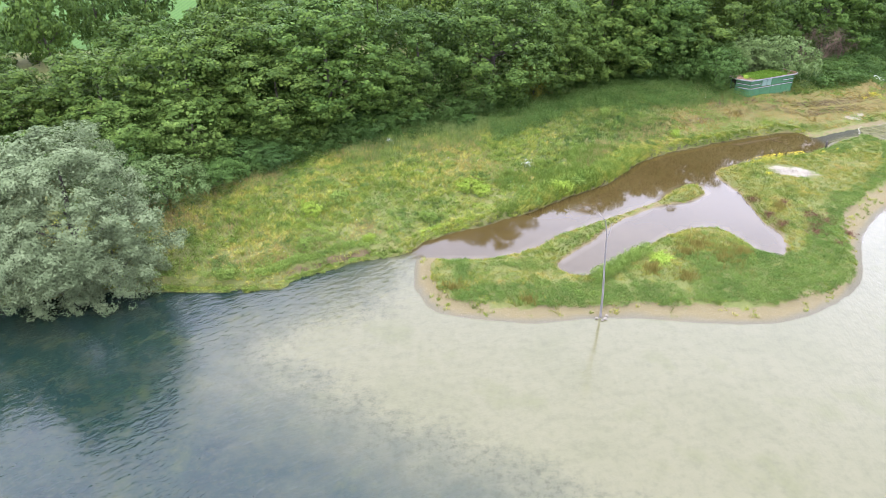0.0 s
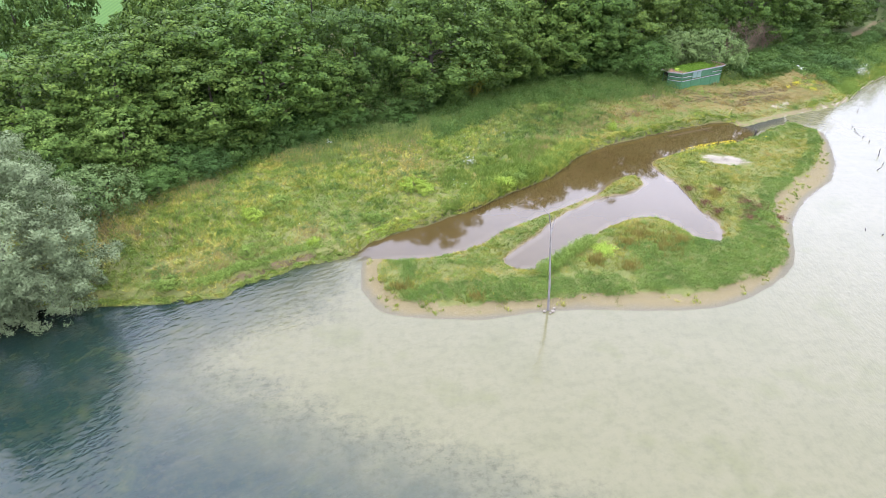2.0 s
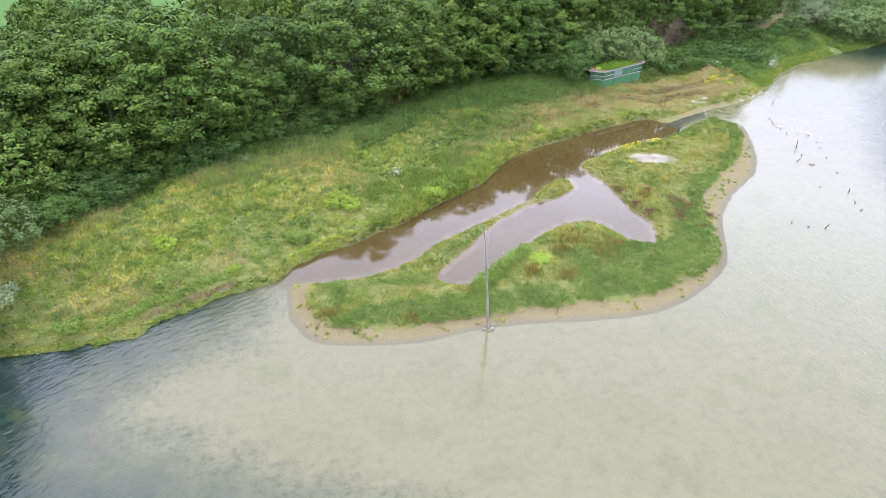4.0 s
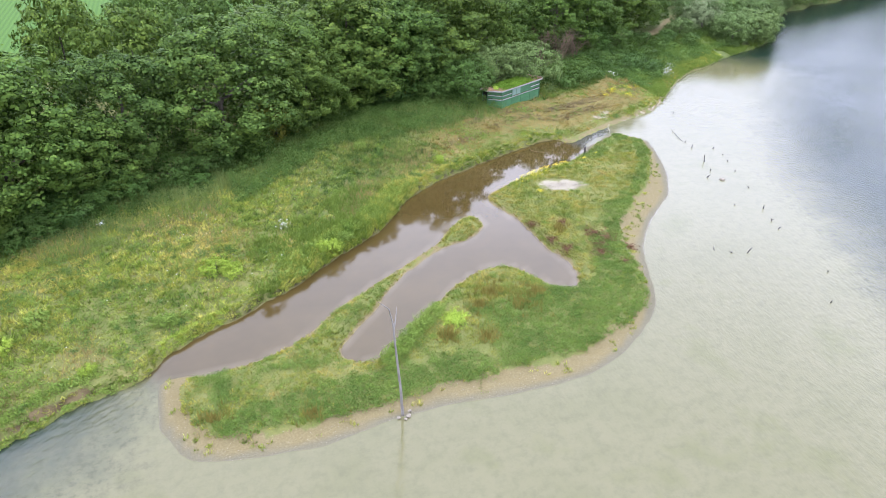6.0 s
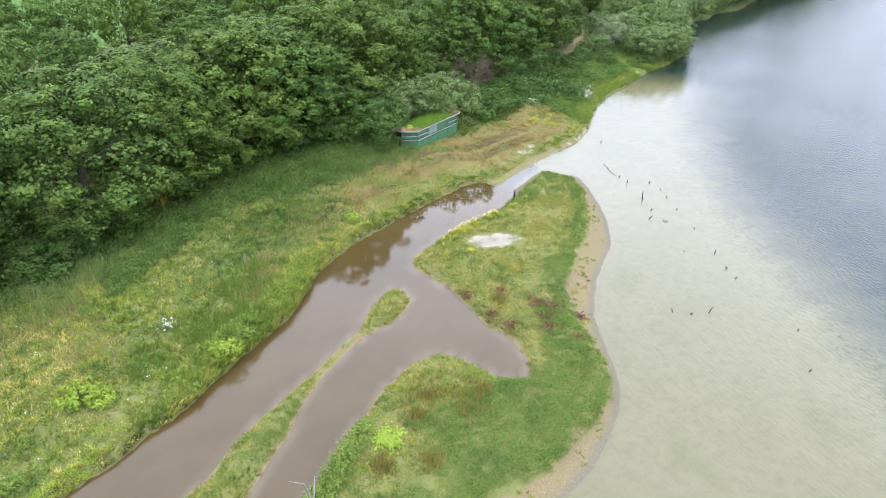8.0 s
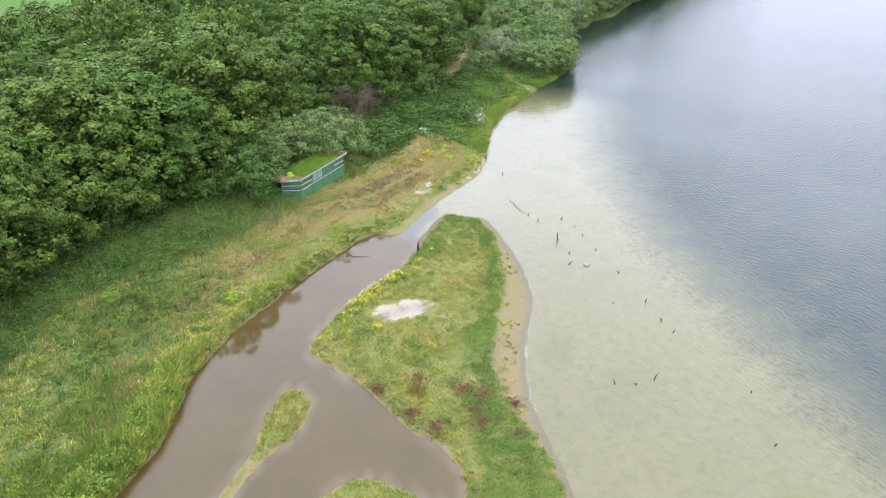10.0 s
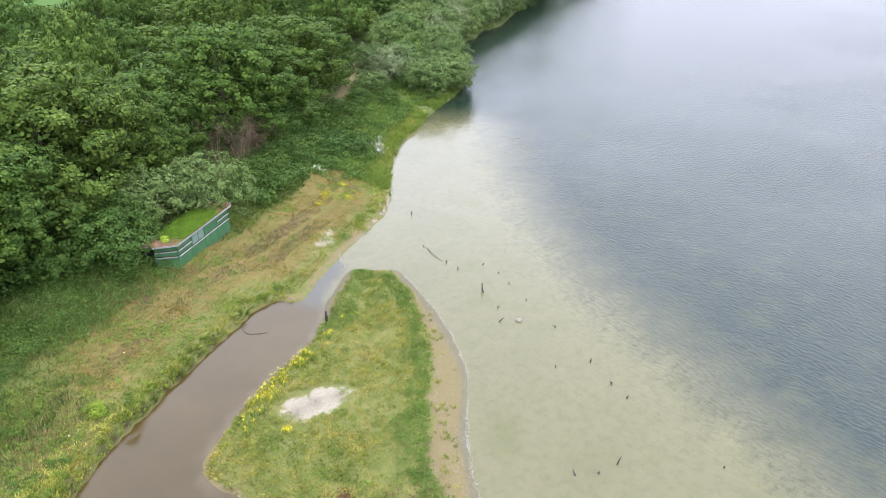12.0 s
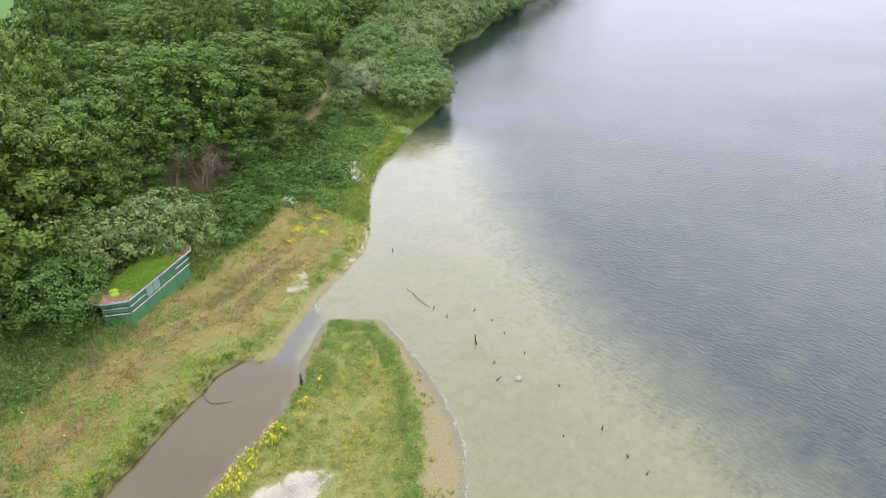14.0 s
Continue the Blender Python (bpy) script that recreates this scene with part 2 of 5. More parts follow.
def ground_material():
    m, n, l = material("ground")
    fine, mid, big = noise_of(n, l, 9.0, 6, 0.7), noise_of(n, l, 1.3, 5, 0.6), noise_of(n, l, 0.16, 4, 0.6)
    # turf: green, yellow-green and straw patches
    turf = ramp(n, l, mid, [(0.28, (0.041, 0.0575, 0.012)), (0.45, (0.079, 0.0927, 0.0197)), (0.6, (0.118, 0.12, 0.0328)), (0.75, (0.164, 0.137, 0.0575))])
    turf = mix(n, l, ramp(n, l, big, [(0.4, (0, 0, 0)), (0.65, (0.7, 0.7, 0.7))]), turf, (0.0547, 0.0851, 0.0154))
    turf = mix(n, l, 0.5, turf, ramp(n, l, fine, [(0.3, (0.0492, 0.0547, 0.0164)), (0.7, (0.147, 0.137, 0.0492))]))
    # worn, mown dry ground
    dry = ramp(n, l, mid, [(0.3, (0.066, 0.068, 0.012)), (0.48, (0.110, 0.090, 0.019)), (0.6, (0.138, 0.100, 0.027)), (0.72, (0.124, 0.089, 0.042))])
    dry = mix(n, l, 0.4, dry, ramp(n, l, fine, [(0.3, (0.040, 0.045, 0.016)), (0.7, (0.14, 0.118, 0.056))]))
    edge = maths(n, l, "MULTIPLY", maths(n, l, "SUBTRACT", mid, 0.5), 0.9)
    c = mix(n, l, ramp(n, l, maths(n, l, "ADD", attribute(n, "dry"), edge), [(0.35, (0, 0, 0)), (0.65, (1, 1, 1))]), turf, dry)
    c = mix(n, l, attribute(n, "lush"), c, ramp(n, l, mid, [(0.3, (0.032, 0.052, 0.014)), (0.7, (0.075, 0.095, 0.026))]))
    # bare earth of the eroded banks
    soil = ramp(n, l, mid, [(0.3, (0.032, 0.024, 0.010)), (0.7, (0.086, 0.065, 0.032))])
    c = mix(n, l, ramp(n, l, maths(n, l, "ADD", attribute(n, "soil"), edge), [(0.4, (0, 0, 0)), (0.6, (1, 1, 1))]), c, soil)
    # shade under the overhanging bank tufts, painted as a dark strip of earth
    c = mix(n, l, attribute(n, "bank_shade"), c, ramp(n, l, mid, [(0.3, (0.014, 0.012, 0.007)), (0.7, (0.034, 0.026, 0.015))]))
    # shell sand and gravel
    sand = ramp(n, l, fine, [(0.25, (0.066, 0.053, 0.024)), (0.5, (0.112, 0.093, 0.045)), (0.8, (0.178, 0.156, 0.090))])
    sand = mix(n, l, ramp(n, l, mid, [(0.35, (0.0, 0.0, 0.0)), (0.7, (0.5, 0.5, 0.5))]), sand, (0.108, 0.085, 0.036))
    sand = mix(n, l, attribute(n, "washed"), sand, ramp(n, l, fine, [(0.3, (0.064, 0.058, 0.036)), (0.7, (0.110, 0.102, 0.070))]))
    c = mix(n, l, ramp(n, l, maths(n, l, "ADD", attribute(n, "sand"), edge), [(0.4, (0, 0, 0)), (0.6, (1, 1, 1))]), c, sand)
    pale = ramp(n, l, fine, [(0.3, (0.140, 0.122, 0.084)), (0.5, (0.205, 0.184, 0.136)), (0.7, (0.26, 0.24, 0.192))])
    c = mix(n, l, ramp(n, l, maths(n, l, "ADD", attribute(n, "pale"), edge), [(0.42, (0, 0, 0)), (0.58, (1, 1, 1))]), c, pale)
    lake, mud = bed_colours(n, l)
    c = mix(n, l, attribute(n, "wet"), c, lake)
    c = mix(n, l, attribute(n, "mud"), c, mud)
    c = mix(n, l, attribute(n, "rim"), c, (0.17, 0.135, 0.095))
    # green crop of the field beyond the wood
    rows = n.new("ShaderNodeTexWave")
    rows.inputs["Scale"].default_value, rows.inputs["Distortion"].default_value = 0.35, 1.0
    g = n.new("ShaderNodeNewGeometry")
    l.new(g.outputs["Position"], rows.inputs["Vector"])
    crop = ramp(n, l, rows.outputs["Fac"], [(0.2, (0.030, 0.070, 0.008)), (0.8, (0.042, 0.088, 0.011))])
    c = mix(n, l, attribute(n, "field"), c, crop)
    return finish(m, n, l, c, 0.92, fine, 0.6, 0.06, 0.15)


def water_material():
    m, n, l = material("water")
    g = n.new("ShaderNodeNewGeometry")

    def ripple(scale, turn, stretch, detail):
        mp = n.new("ShaderNodeMapping")
        mp.vector_type = "TEXTURE"
        mp.inputs["Rotation"].default_value = (0, 0, radians(turn))
        mp.inputs["Scale"].default_value = (1.0 / stretch, 1.0, 1.0)
        l.new(g.outputs["Position"], mp.inputs[0])
        t = node(n, "ShaderNodeTexNoise", Scale=scale, Detail=detail, Roughness=0.5)
        l.new(mp.outputs[0], t.inputs["Vector"])
        return t.outputs["Fac"]

    def wind_sea(turn, scale):
        return maths(n, l, "ADD", ripple(scale, turn, 0.5, 3.5), maths(n, l, "MULTIPLY", ripple(5.0, turn + 16, 0.5, 2.0), 0.35))

    waves = mix(n, l, attribute(n, "east"), wind_sea(32, 1.9), wind_sea(82, 3.4))
    gusts = ramp(n, l, noise_of(n, l, 0.045, 3), [(0.35, (0.55, 0.55, 0.55)), (0.65, (1, 1, 1))])
    height = maths(n, l, "MULTIPLY", waves, maths(n, l, "MULTIPLY", gusts, attribute(n, "ripple")))
    b = node(n, "ShaderNodeBump", Strength=1.0, Distance=0.30)
    l.new(height, b.inputs["Height"])
    # depth darkening is painted into this opaque body colour
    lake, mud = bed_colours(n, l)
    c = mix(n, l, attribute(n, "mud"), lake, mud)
    c = mix(n, l, attribute(n, "neck"), c, (0.046, 0.044, 0.038))
    c = mix(n, l, attribute(n, "rim"), c, (0.125, 0.098, 0.062))
    body = n.new("ShaderNodeBsdfPrincipled")
    l.new(mix(n, l, 1.0, c, (0.80, 0.83, 0.80), "MULTIPLY"), body.inputs["Base Color"])
    body.inputs["Roughness"].default_value, body.inputs["IOR"].default_value = 0.045, 1.333
    l.new(b.outputs[0], body.inputs["Normal"])
    o = n.new("ShaderNodeOutputMaterial")
    l.new(body.outputs[0], o.inputs[0])
    return m


GROUND = ground_material()
WATER = water_material()

# ---------------------------------------------------------------- the plan: shorelines, in metres
MAIN_SHORE = [(-900, -300), (-160, 8), (-80, 30), (-45, 42), (-33, 45.5), (-27, 47.0), (-21.9, 47.2), (-17, 47.4), (-13.3, 47.7), (-10.9, 49.5), (-8.3, 51.1),
              (-5.5, 52.5), (-2.8, 53.5), (-1.9, 54.7), (-0.6, 56.2), (1.5, 57.6), (4.2, 59), (7, 60.7), (9.7, 62.3), (13.2, 65.1), (17.2, 67.9),
              (20.3, 71.0), (22.7, 74), (27.1, 77.2), (33.1, 80), (40, 82.9), (43.6, 84.1), (45.4, 83.8), (46, 82.8), (47.2, 82.4), (49.2, 83.7),
              (54.5, 86), (58, 87.3), (62.3, 88.8), (66.2, 91.6), (71, 96.3), (78.5, 102.1), (84, 104.5), (92, 108.2), (101, 111.5)]
MAIN_SHORE_FAR = [(108, 116), (119.4, 127.8), (132, 133.5), (144, 137), (161, 143), (189, 152), (260, 178), (400, 235), (1500, 700)]
ISLAND_OUTER = [(-1.7, 53.0), (-2.0, 51.8), (-1.9, 50), (-1.7, 48.4), (-1.1, 46.7), (0.2, 44.9), (3.3, 44.0), (7.6, 43.5), (10, 43.8), (12.3, 44.2), (15.4, 44.2), (19, 43.9), (22.5, 43.5),
                (25.2, 43.6), (28, 44.2), (30.8, 45.6), (33.2, 47.3), (35.2, 49), (36.6, 51), (37.7, 53.3), (39.2, 56.3), (40.6, 58.3), (43.1, 61.2), (45.2, 63.1), (48.1, 65.4), (50.1, 67.8),
                (51.8, 70.4), (53, 72.9), (54.4, 76.2), (55.6, 79.3), (55.1, 80.6), (53.6, 82.3), (52.6, 83.0), (50.2, 82.0), (47.8, 80.5), (46.3, 79)]
ISLAND_INNER = [(46.3, 79), (43.2, 77.1), (38.6, 75.8), (35.2, 74.5), (32.8, 73.3), (30.9, 72), (30.6, 70), (31.5, 66.5), (31.7, 63.5), (31.6, 60.1), (32.3, 57.8),
                (32, 55.6), (30.8, 53.7), (29.1, 54.5), (28.5, 55.9), (27.7, 57.8), (26.3, 59), (24.1, 58.8), (21.5, 57.3), (19.3, 55.6), (17, 54),
                (15.6, 52.4), (13.4, 50.7), (12, 50.4), (10.8, 51.1), (10.6, 52.2), (11.5, 53.2), (13, 54.9), (14.7, 56.5)]
SPIT = [(14.7, 56.5), (15.9, 58.2), (17.9, 60.3), (19.6, 61.5), (22.3, 63.3), (25.4, 64.2), (27.3, 65.5), (28, 66.6), (27.8, 68.2), (26.6, 68.5), (24.3, 66.4), (22.6, 64.6),
        (20, 62.8), (17.3, 61), (14.1, 59.1), (11.5, 57.4), (9.4, 55.4), (7.4, 54), (4.7, 53), (2.9, 52.8), (1, 52.8), (-0.4, 53.1), (-1.7, 53.0)]
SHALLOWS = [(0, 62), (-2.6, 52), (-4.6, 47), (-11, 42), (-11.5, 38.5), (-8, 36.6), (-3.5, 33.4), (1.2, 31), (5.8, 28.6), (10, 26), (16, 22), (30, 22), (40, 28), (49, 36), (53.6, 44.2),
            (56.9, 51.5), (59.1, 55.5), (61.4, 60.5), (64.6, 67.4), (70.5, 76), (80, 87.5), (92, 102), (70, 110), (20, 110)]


def spline(points, closed=False, steps=4):
    p = [np.array(q, float) for q in points]
    count, out = len(p), []
    for i in range(count if closed else count - 1):
        a, b, c, d = ((p[(i + k) % count] for k in (-1, 0, 1, 2)) if closed else (p[max(i - 1, 0)], p[i], p[i + 1], p[min(i + 2, count - 1)]))
        for s in np.linspace(0, 1, steps, endpoint=False):
            out.append(0.5 * (2 * b + (c - a) * s + (2 * a - 5 * b + 4 * c - d) * s * s + (3 * b - a - 3 * c + d) * s ** 3))
    if not closed:
        out.append(p[-1])
    return np.array(out)


def wobble(line, size, scale):
    out = line.copy()
    for i, (x, y) in enumerate(line):
        v = noise.noise_vector(Vector((x * scale, y * scale, 3.1)))
        out[i] += np.array((v.x, v.y)) * size
    return out


main_line = wobble(spline(MAIN_SHORE + MAIN_SHORE_FAR), 0.28, 0.6)
outer_line = wobble(spline(ISLAND_OUTER), 0.22, 0.6)
inner_line = wobble(spline(ISLAND_INNER + SPIT[1:]), 0.15, 0.7)
main_poly = np.vstack([main_line, [(1500, 1800), (-1800, 1800), (-1800, -300)]])
island_poly = np.vstack([outer_line[:-1], inner_line[:-1]])
pond_poly = np.array([(-2.6, 54.3), (-2, 53.2), (0, 52), (12, 48), (32, 52), (36, 62), (40, 72), (46.6, 78), (47.6, 80.5), (46.3, 83.5), (44, 86), (20, 80), (5, 66)], float)
shallow_poly = spline(SHALLOWS, True, 4)


def away(pts, line):
    """Distance of each point from a broken line."""
    line = line.astype(np.float32)
    ax, ay = line[:-1, 0], line[:-1, 1]
    dx, dy = np.diff(line[:, 0]), np.diff(line[:, 1])
    ll = np.maximum(dx * dx + dy * dy, 1e-9)
    out = np.empty(len(pts))
    for i in range(0, len(pts), 2048):
        qx = pts[i:i + 2048, 0].astype(np.float32)[:, None] - ax
        qy = pts[i:i + 2048, 1].astype(np.float32)[:, None] - ay
        s = (qx * dx + qy * dy) / ll
        np.clip(s, 0, 1, out=s)
        qx -= s * dx
        qy -= s * dy
        qx *= qx
        qy *= qy
        qx += qy
        out[i:i + 2048] = np.sqrt(qx.min(1))
    return out


def inside(pts, poly):
    x, y = pts[:, 0], pts[:, 1]
    hit = np.zeros(len(pts), bool)
    for (x0, y0), (x1, y1) in zip(poly, np.roll(poly, -1, 0)):
        if y0 != y1:
            hit ^= ((y0 > y) != (y1 > y)) & (x < (x1 - x0) * (y - y0) / (y1 - y0) + x0)
    return hit


def smooth(a, b, v):
    s = np.clip((v - a) / (b - a), 0, 1)
    return s * s * (3 - 2 * s)


def hills(pts, scale, seed=0.0):
    """Smooth value noise over the plan, about -0.5 to 0.5."""
    q = np.asarray(pts, float)[:, :2] * scale + np.array((seed * 17.31 + 500.0, seed * 5.77 + 500.0))
    i = np.floor(q)
    f = q - i
    f = f * f * (3 - 2 * f)

    def corner(dx, dy):
        h = np.sin((i[:, 0] + dx) * 127.1 + (i[:, 1] + dy) * 311.7 + seed * 0.7) * 43758.5453
        return h - np.floor(h)

    low = corner(0, 0) * (1 - f[:, 0]) + corner(1, 0) * f[:, 0]
    high = corner(0, 1) * (1 - f[:, 0]) + corner(1, 1) * f[:, 0]
    return low * (1 - f[:, 1]) + high * f[:, 1] - 0.5


def beach_width(pts):
    """Width of the bare strip between the island's turf and the lake."""
    x, y = pts[:, 0], pts[:, 1]
    south = np.interp(x, [-1, 3, 8, 13, 17, 22, 27, 31, 34], [1.8, 1.5, 1.8, 1.1, 1.8, 2.1, 1.9, 1.5, 0.7])
    east = np.interp(y, [48, 52, 55.5, 58, 61, 67, 71, 74, 80], [0.6, 0.8, 1.0, 1.9, 2.4, 2.6, 1.9, 1.3, 0.8])
    return np.where(x > 33.5, east, south)


class Plan:
    """What lies at points of the plan: land or water, distances from the shores, height of the ground."""

    def __init__(self, pts):
        self.pts = pts = np.asarray(pts, float)
        x, y = pts[:, 0], pts[:, 1]
        self.main, self.island = inside(pts, main_poly), inside(pts, island_poly)
        self.from_main, self.from_outer, self.from_inner = away(pts, main_line), away(pts, outer_line), away(pts, inner_line)
        self.shore = np.minimum(self.from_main, np.minimum(self.from_outer, self.from_inner))
        self.land = self.main | self.island
        self.signed = np.where(self.land, self.shore, -self.shore)
        self.pond_zone = 1 - smooth(-0.9, 0.9, away(pts, np.vstack([pond_poly, pond_poly[:1]])) * np.where(inside(pts, pond_poly), -1, 1))
        self.pond = inside(pts, pond_poly) & ~self.land
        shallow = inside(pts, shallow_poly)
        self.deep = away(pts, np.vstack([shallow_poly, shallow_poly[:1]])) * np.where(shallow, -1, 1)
        n1, n2 = hills(pts, 0.12), hills(pts, 0.6, 5.0)
        d = self.from_main
        low = smooth(43, 47, x) * (1 - smooth(57, 62, x)) * 0.75
        bank = (0.55 - 0.22 * (1 - smooth(-8, 0, x))) * (1 - low) * (1 - 0.6 * smooth(60, 68, x))
        scarp = (1 - smooth(-5, -2, x)) * smooth(-26, -23, x)
        step_up = smooth(0, 0.45, d + 0.15 * n2) * (1 - scarp) + scarp * (0.25 * smooth(0, 0.3, d) + 1.15 * smooth(0.75, 1.1, d + 0.5 * n2 + 0.6 * n1))
        z_main = bank * step_up + 0.165 * np.minimum(d, 13.0) * (1 - low * np.exp(-d / 3)) + 0.10 * n1 * smooth(0, 4, d) + 0.05 * n2 * smooth(0, 2, d)
        z_main = z_main + 0.45 * np.exp(-((x - 43) / 9) ** 2 - ((y - 92) / 5.5) ** 2)
        wide = beach_width(pts)
        beach = 0.075 * np.minimum(self.from_outer, 1.6) + 0.42 * smooth(wide - 0.5, wide + 0.5, self.from_outer + 0.3 * n2)
        rim = 0.06 * np.minimum(self.from_inner, 1.0) + 0.38 * smooth(0.1, 1.2, self.from_inner)
        z_island = np.minimum(beach, rim) + 0.06 * n2 * smooth(0.5, 2, self.shore) + 0.07 * n1 * smooth(1, 3, self.shore)
        z_lake = -0.08 * np.minimum(self.shore, 1.0) - 0.26 * smooth(0.2, 6, self.shore) - 0.28 * np.clip(self.deep + 1, 0, 14)
        z_pond = -0.1 * np.minimum(self.shore, 1.0) - 0.34 * smooth(0.1, 2.0, self.shore)
        z = z_pond * self.pond_zone + z_lake * (1 - self.pond_zone)
        z = np.where(self.island, np.maximum(z_island, 0.0), z)
        z = np.where(self.main, z_main, z)
        far = smooth(700, 800, np.hypot(x - 100, y - 60)) * ~self.main
        self.z = z + far * 6.0


class Raster:
    """The plan worked out once on a fine grid, and read between its points."""
    lo, step, nx, ny = np.array((-60.0, 16.0)), 0.5, 500, 290

    def __init__(self):
        gx, gy = np.meshgrid(self.lo[0] + np.arange(self.nx) * self.step, self.lo[1] + np.arange(self.ny) * self.step)
        full = Plan(np.stack([gx.ravel(), gy.ravel()], 1))
        sign = np.where(full.main, 1, -1), np.where(full.island, 1, -1)
        self.layers = [a.reshape(self.ny, self.nx) for a in (full.from_main * sign[0], full.from_outer, full.from_inner, np.minimum(full.from_outer, full.from_inner) * sign[1], full.z)]

    def read(self, pts):
        q = np.clip((np.asarray(pts, float) - self.lo) / self.step, 0, (self.nx - 1.001, self.ny - 1.001))
        i = q.astype(int)
        f = q - i
        x, y, u, v = i[:, 0], i[:, 1], f[:, 0], f[:, 1]
        return [(a[y, x] * (1 - u) + a[y, x + 1] * u) * (1 - v) + (a[y + 1, x] * (1 - u) + a[y + 1, x + 1] * u) * v for a in self.layers]


RASTER = Raster()


class Quick:
    """As Plan, read from the raster."""

    def __init__(self, pts):
        signed_main, self.from_outer, self.from_inner, signed_island, self.z = RASTER.read(pts)
        self.main, self.island = signed_main > 0, signed_island > 0
        self.from_main = np.abs(signed_main)
        self.shore = np.minimum(self.from_main, np.minimum(self.from_outer, self.from_inner))
        self.land = self.main | self.island


def ground_z(x, y):
    if -58 < x < 190 and 18 < y < 160:
        return float(RASTER.read([(x, y)])[4][0])
    return float(Plan(np.array([(x, y)])).z[0])


def mesh_object(name, verts, faces, mat, parent=None, smooth_faces=False):
    me = bpy.data.meshes.new(name)
    if isinstance(faces, np.ndarray):
        count, sides = faces.shape
        me.vertices.add(len(verts))
        me.vertices.foreach_set("co", np.asarray(verts, np.float32).ravel())
        me.loops.add(count * sides)
        me.loops.foreach_set("vertex_index", faces.astype(np.int32).ravel())
        me.polygons.add(count)
        me.polygons.foreach_set("loop_start", np.arange(0, count * sides, sides, dtype=np.int32))
        me.update(calc_edges=True)
    else:
        me.from_pydata(np.asarray(verts).tolist(), [], faces)
    me.materials.append(mat)
    if smooth_faces:
        me.polygons.foreach_set("use_smooth", [True] * len(me.polygons))
    me.update()
    ob = new(name, me)
    ob.parent = parent
    return ob


def graded(lo, hi, step, far):
    """Even steps from lo to hi, then ever longer ones out to far on both sides."""
    out, s, v = list(np.arange(lo, hi + 1e-6, step)), step, hi
    while v < far:
        s *= 1.25
        v += s
        out.append(v)
    s, v = step, lo
    while v > -far:
        s *= 1.25
        v -= s
        out.insert(0, v)
    return np.array(out)


def sheet(name, xs, ys, heights, mat):
    nx, ny = len(xs), len(ys)
    gx, gy = np.meshgrid(xs, ys)
    pts = np.stack([gx.ravel(), gy.ravel()], 1)
    plan_here = Plan(pts)
    z = plan_here.z if heights is None else np.full(len(pts), heights)
    i = (np.arange(ny - 1)[:, None] * nx + np.arange(nx - 1)).ravel()
    faces = np.stack([i, i + 1, i + nx + 1, i + nx], 1)
    ob = mesh_object(name, np.column_stack([pts, z]), faces, mat, smooth_faces=True)
    return ob, plan_here


def give(ob, name, values):
    a = ob.data.attributes.new(name, "FLOAT", "POINT")
    a.data.foreach_set("value", np.asarray(values, np.float32))


def blob(pts, x, y, rx, ry, turn=0.0):
    c, s = math.cos(radians(turn)), math.sin(radians(turn))
    dx, dy = pts[:, 0] - x, pts[:, 1] - y
    u, v = dx * c + dy * s, -dx * s + dy * c
    return np.clip(1.4 - np.hypot(u / rx, v / ry) * 0.9, 0, 1)


# ---------------------------------------------------------------- ground and water
ground, gp = sheet("ground", graded(-48, 112, 0.52, 1500), graded(24, 122, 0.52, 1500), None, GROUND)
P = gp.pts
tagged(ground, "grassy lake shore with sandy margins and pale lake bed", "ground", kind="structure")
strand = beach_width(P)
sand_out = (gp.island | (gp.from_outer < 1.2) & ~gp.main) * (1 - smooth(strand - 0.2, strand + 0.35, gp.from_outer + 0.7 * hills(P, 0.35, 2.0) + 0.5 * hills(P, 1.3, 4.0)))
sand_in = (gp.island | (gp.from_inner < 0.8) & ~gp.main) * (1 - smooth(0.15, 0.5, gp.from_inner + 0.3 * hills(P, 0.8, 6.0)))
main_beach = gp.main * (1 - smooth(0.15, 0.9, gp.from_main + 0.5 * hills(P, 0.5, 33.0))) * smooth(43, 46, P[:, 0]) * (1 - smooth(84, 88, P[:, 0]))
TRACK = np.array([(76.5, 119), (78.6, 117.2), (80.4, 115.6), (83.0, 115.2), (85.5, 114.6)], float), np.array([(80.5, 116), (84, 119.5), (88, 122.5), (92, 126.5), (97, 130)], float)
track = np.maximum(1 - smooth(0.5, 1.6, away(P, TRACK[0])), 1 - smooth(0.4, 1.3, away(P, TRACK[1])) * 1.0) * 0.75
give(ground, "sand", np.clip(np.maximum.reduce([track, sand_out, sand_in, main_beach]), 0, 1))
give(ground, "washed", (gp.island | (gp.from_outer < 1.2)) * (1 - smooth(0.25, 0.75, gp.from_outer + 0.3 * hills(P, 0.7, 29.0))))
# mask of the painted shade line along the channel bank
give(ground, "bank_shade", gp.main * (1 - smooth(0.12, 0.38, gp.from_main + 0.2 * hills(P, 0.8, 19.0))) * smooth(-2, 2, P[:, 0]) * (1 - smooth(40, 43, P[:, 0])))
give(ground, "pale", np.maximum.reduce([blob(P, 39.0, 71.2, 2.7, 1.5, -20) * (0.74 + 0.5 * hills(P, 1.1, 201.0)), blob(P, 54.6, 88.6, 2.6, 1.0, 15) * (0.62 + 1.3 * hills(P, 1.3, 203.0)), (gp.from_main < 0.3) * smooth(56, 60, P[:, 0]) * (1 - smooth(78, 81, P[:, 0])) * 0.6]) * gp.land)
mown = smooth(20, 34, P[:, 0]) * (1 - smooth(64, 74, P[:, 0])) * gp.main * smooth(1.0, 3.0, gp.from_main) * (1 - smooth(8.5, 10.5, gp.from_main))
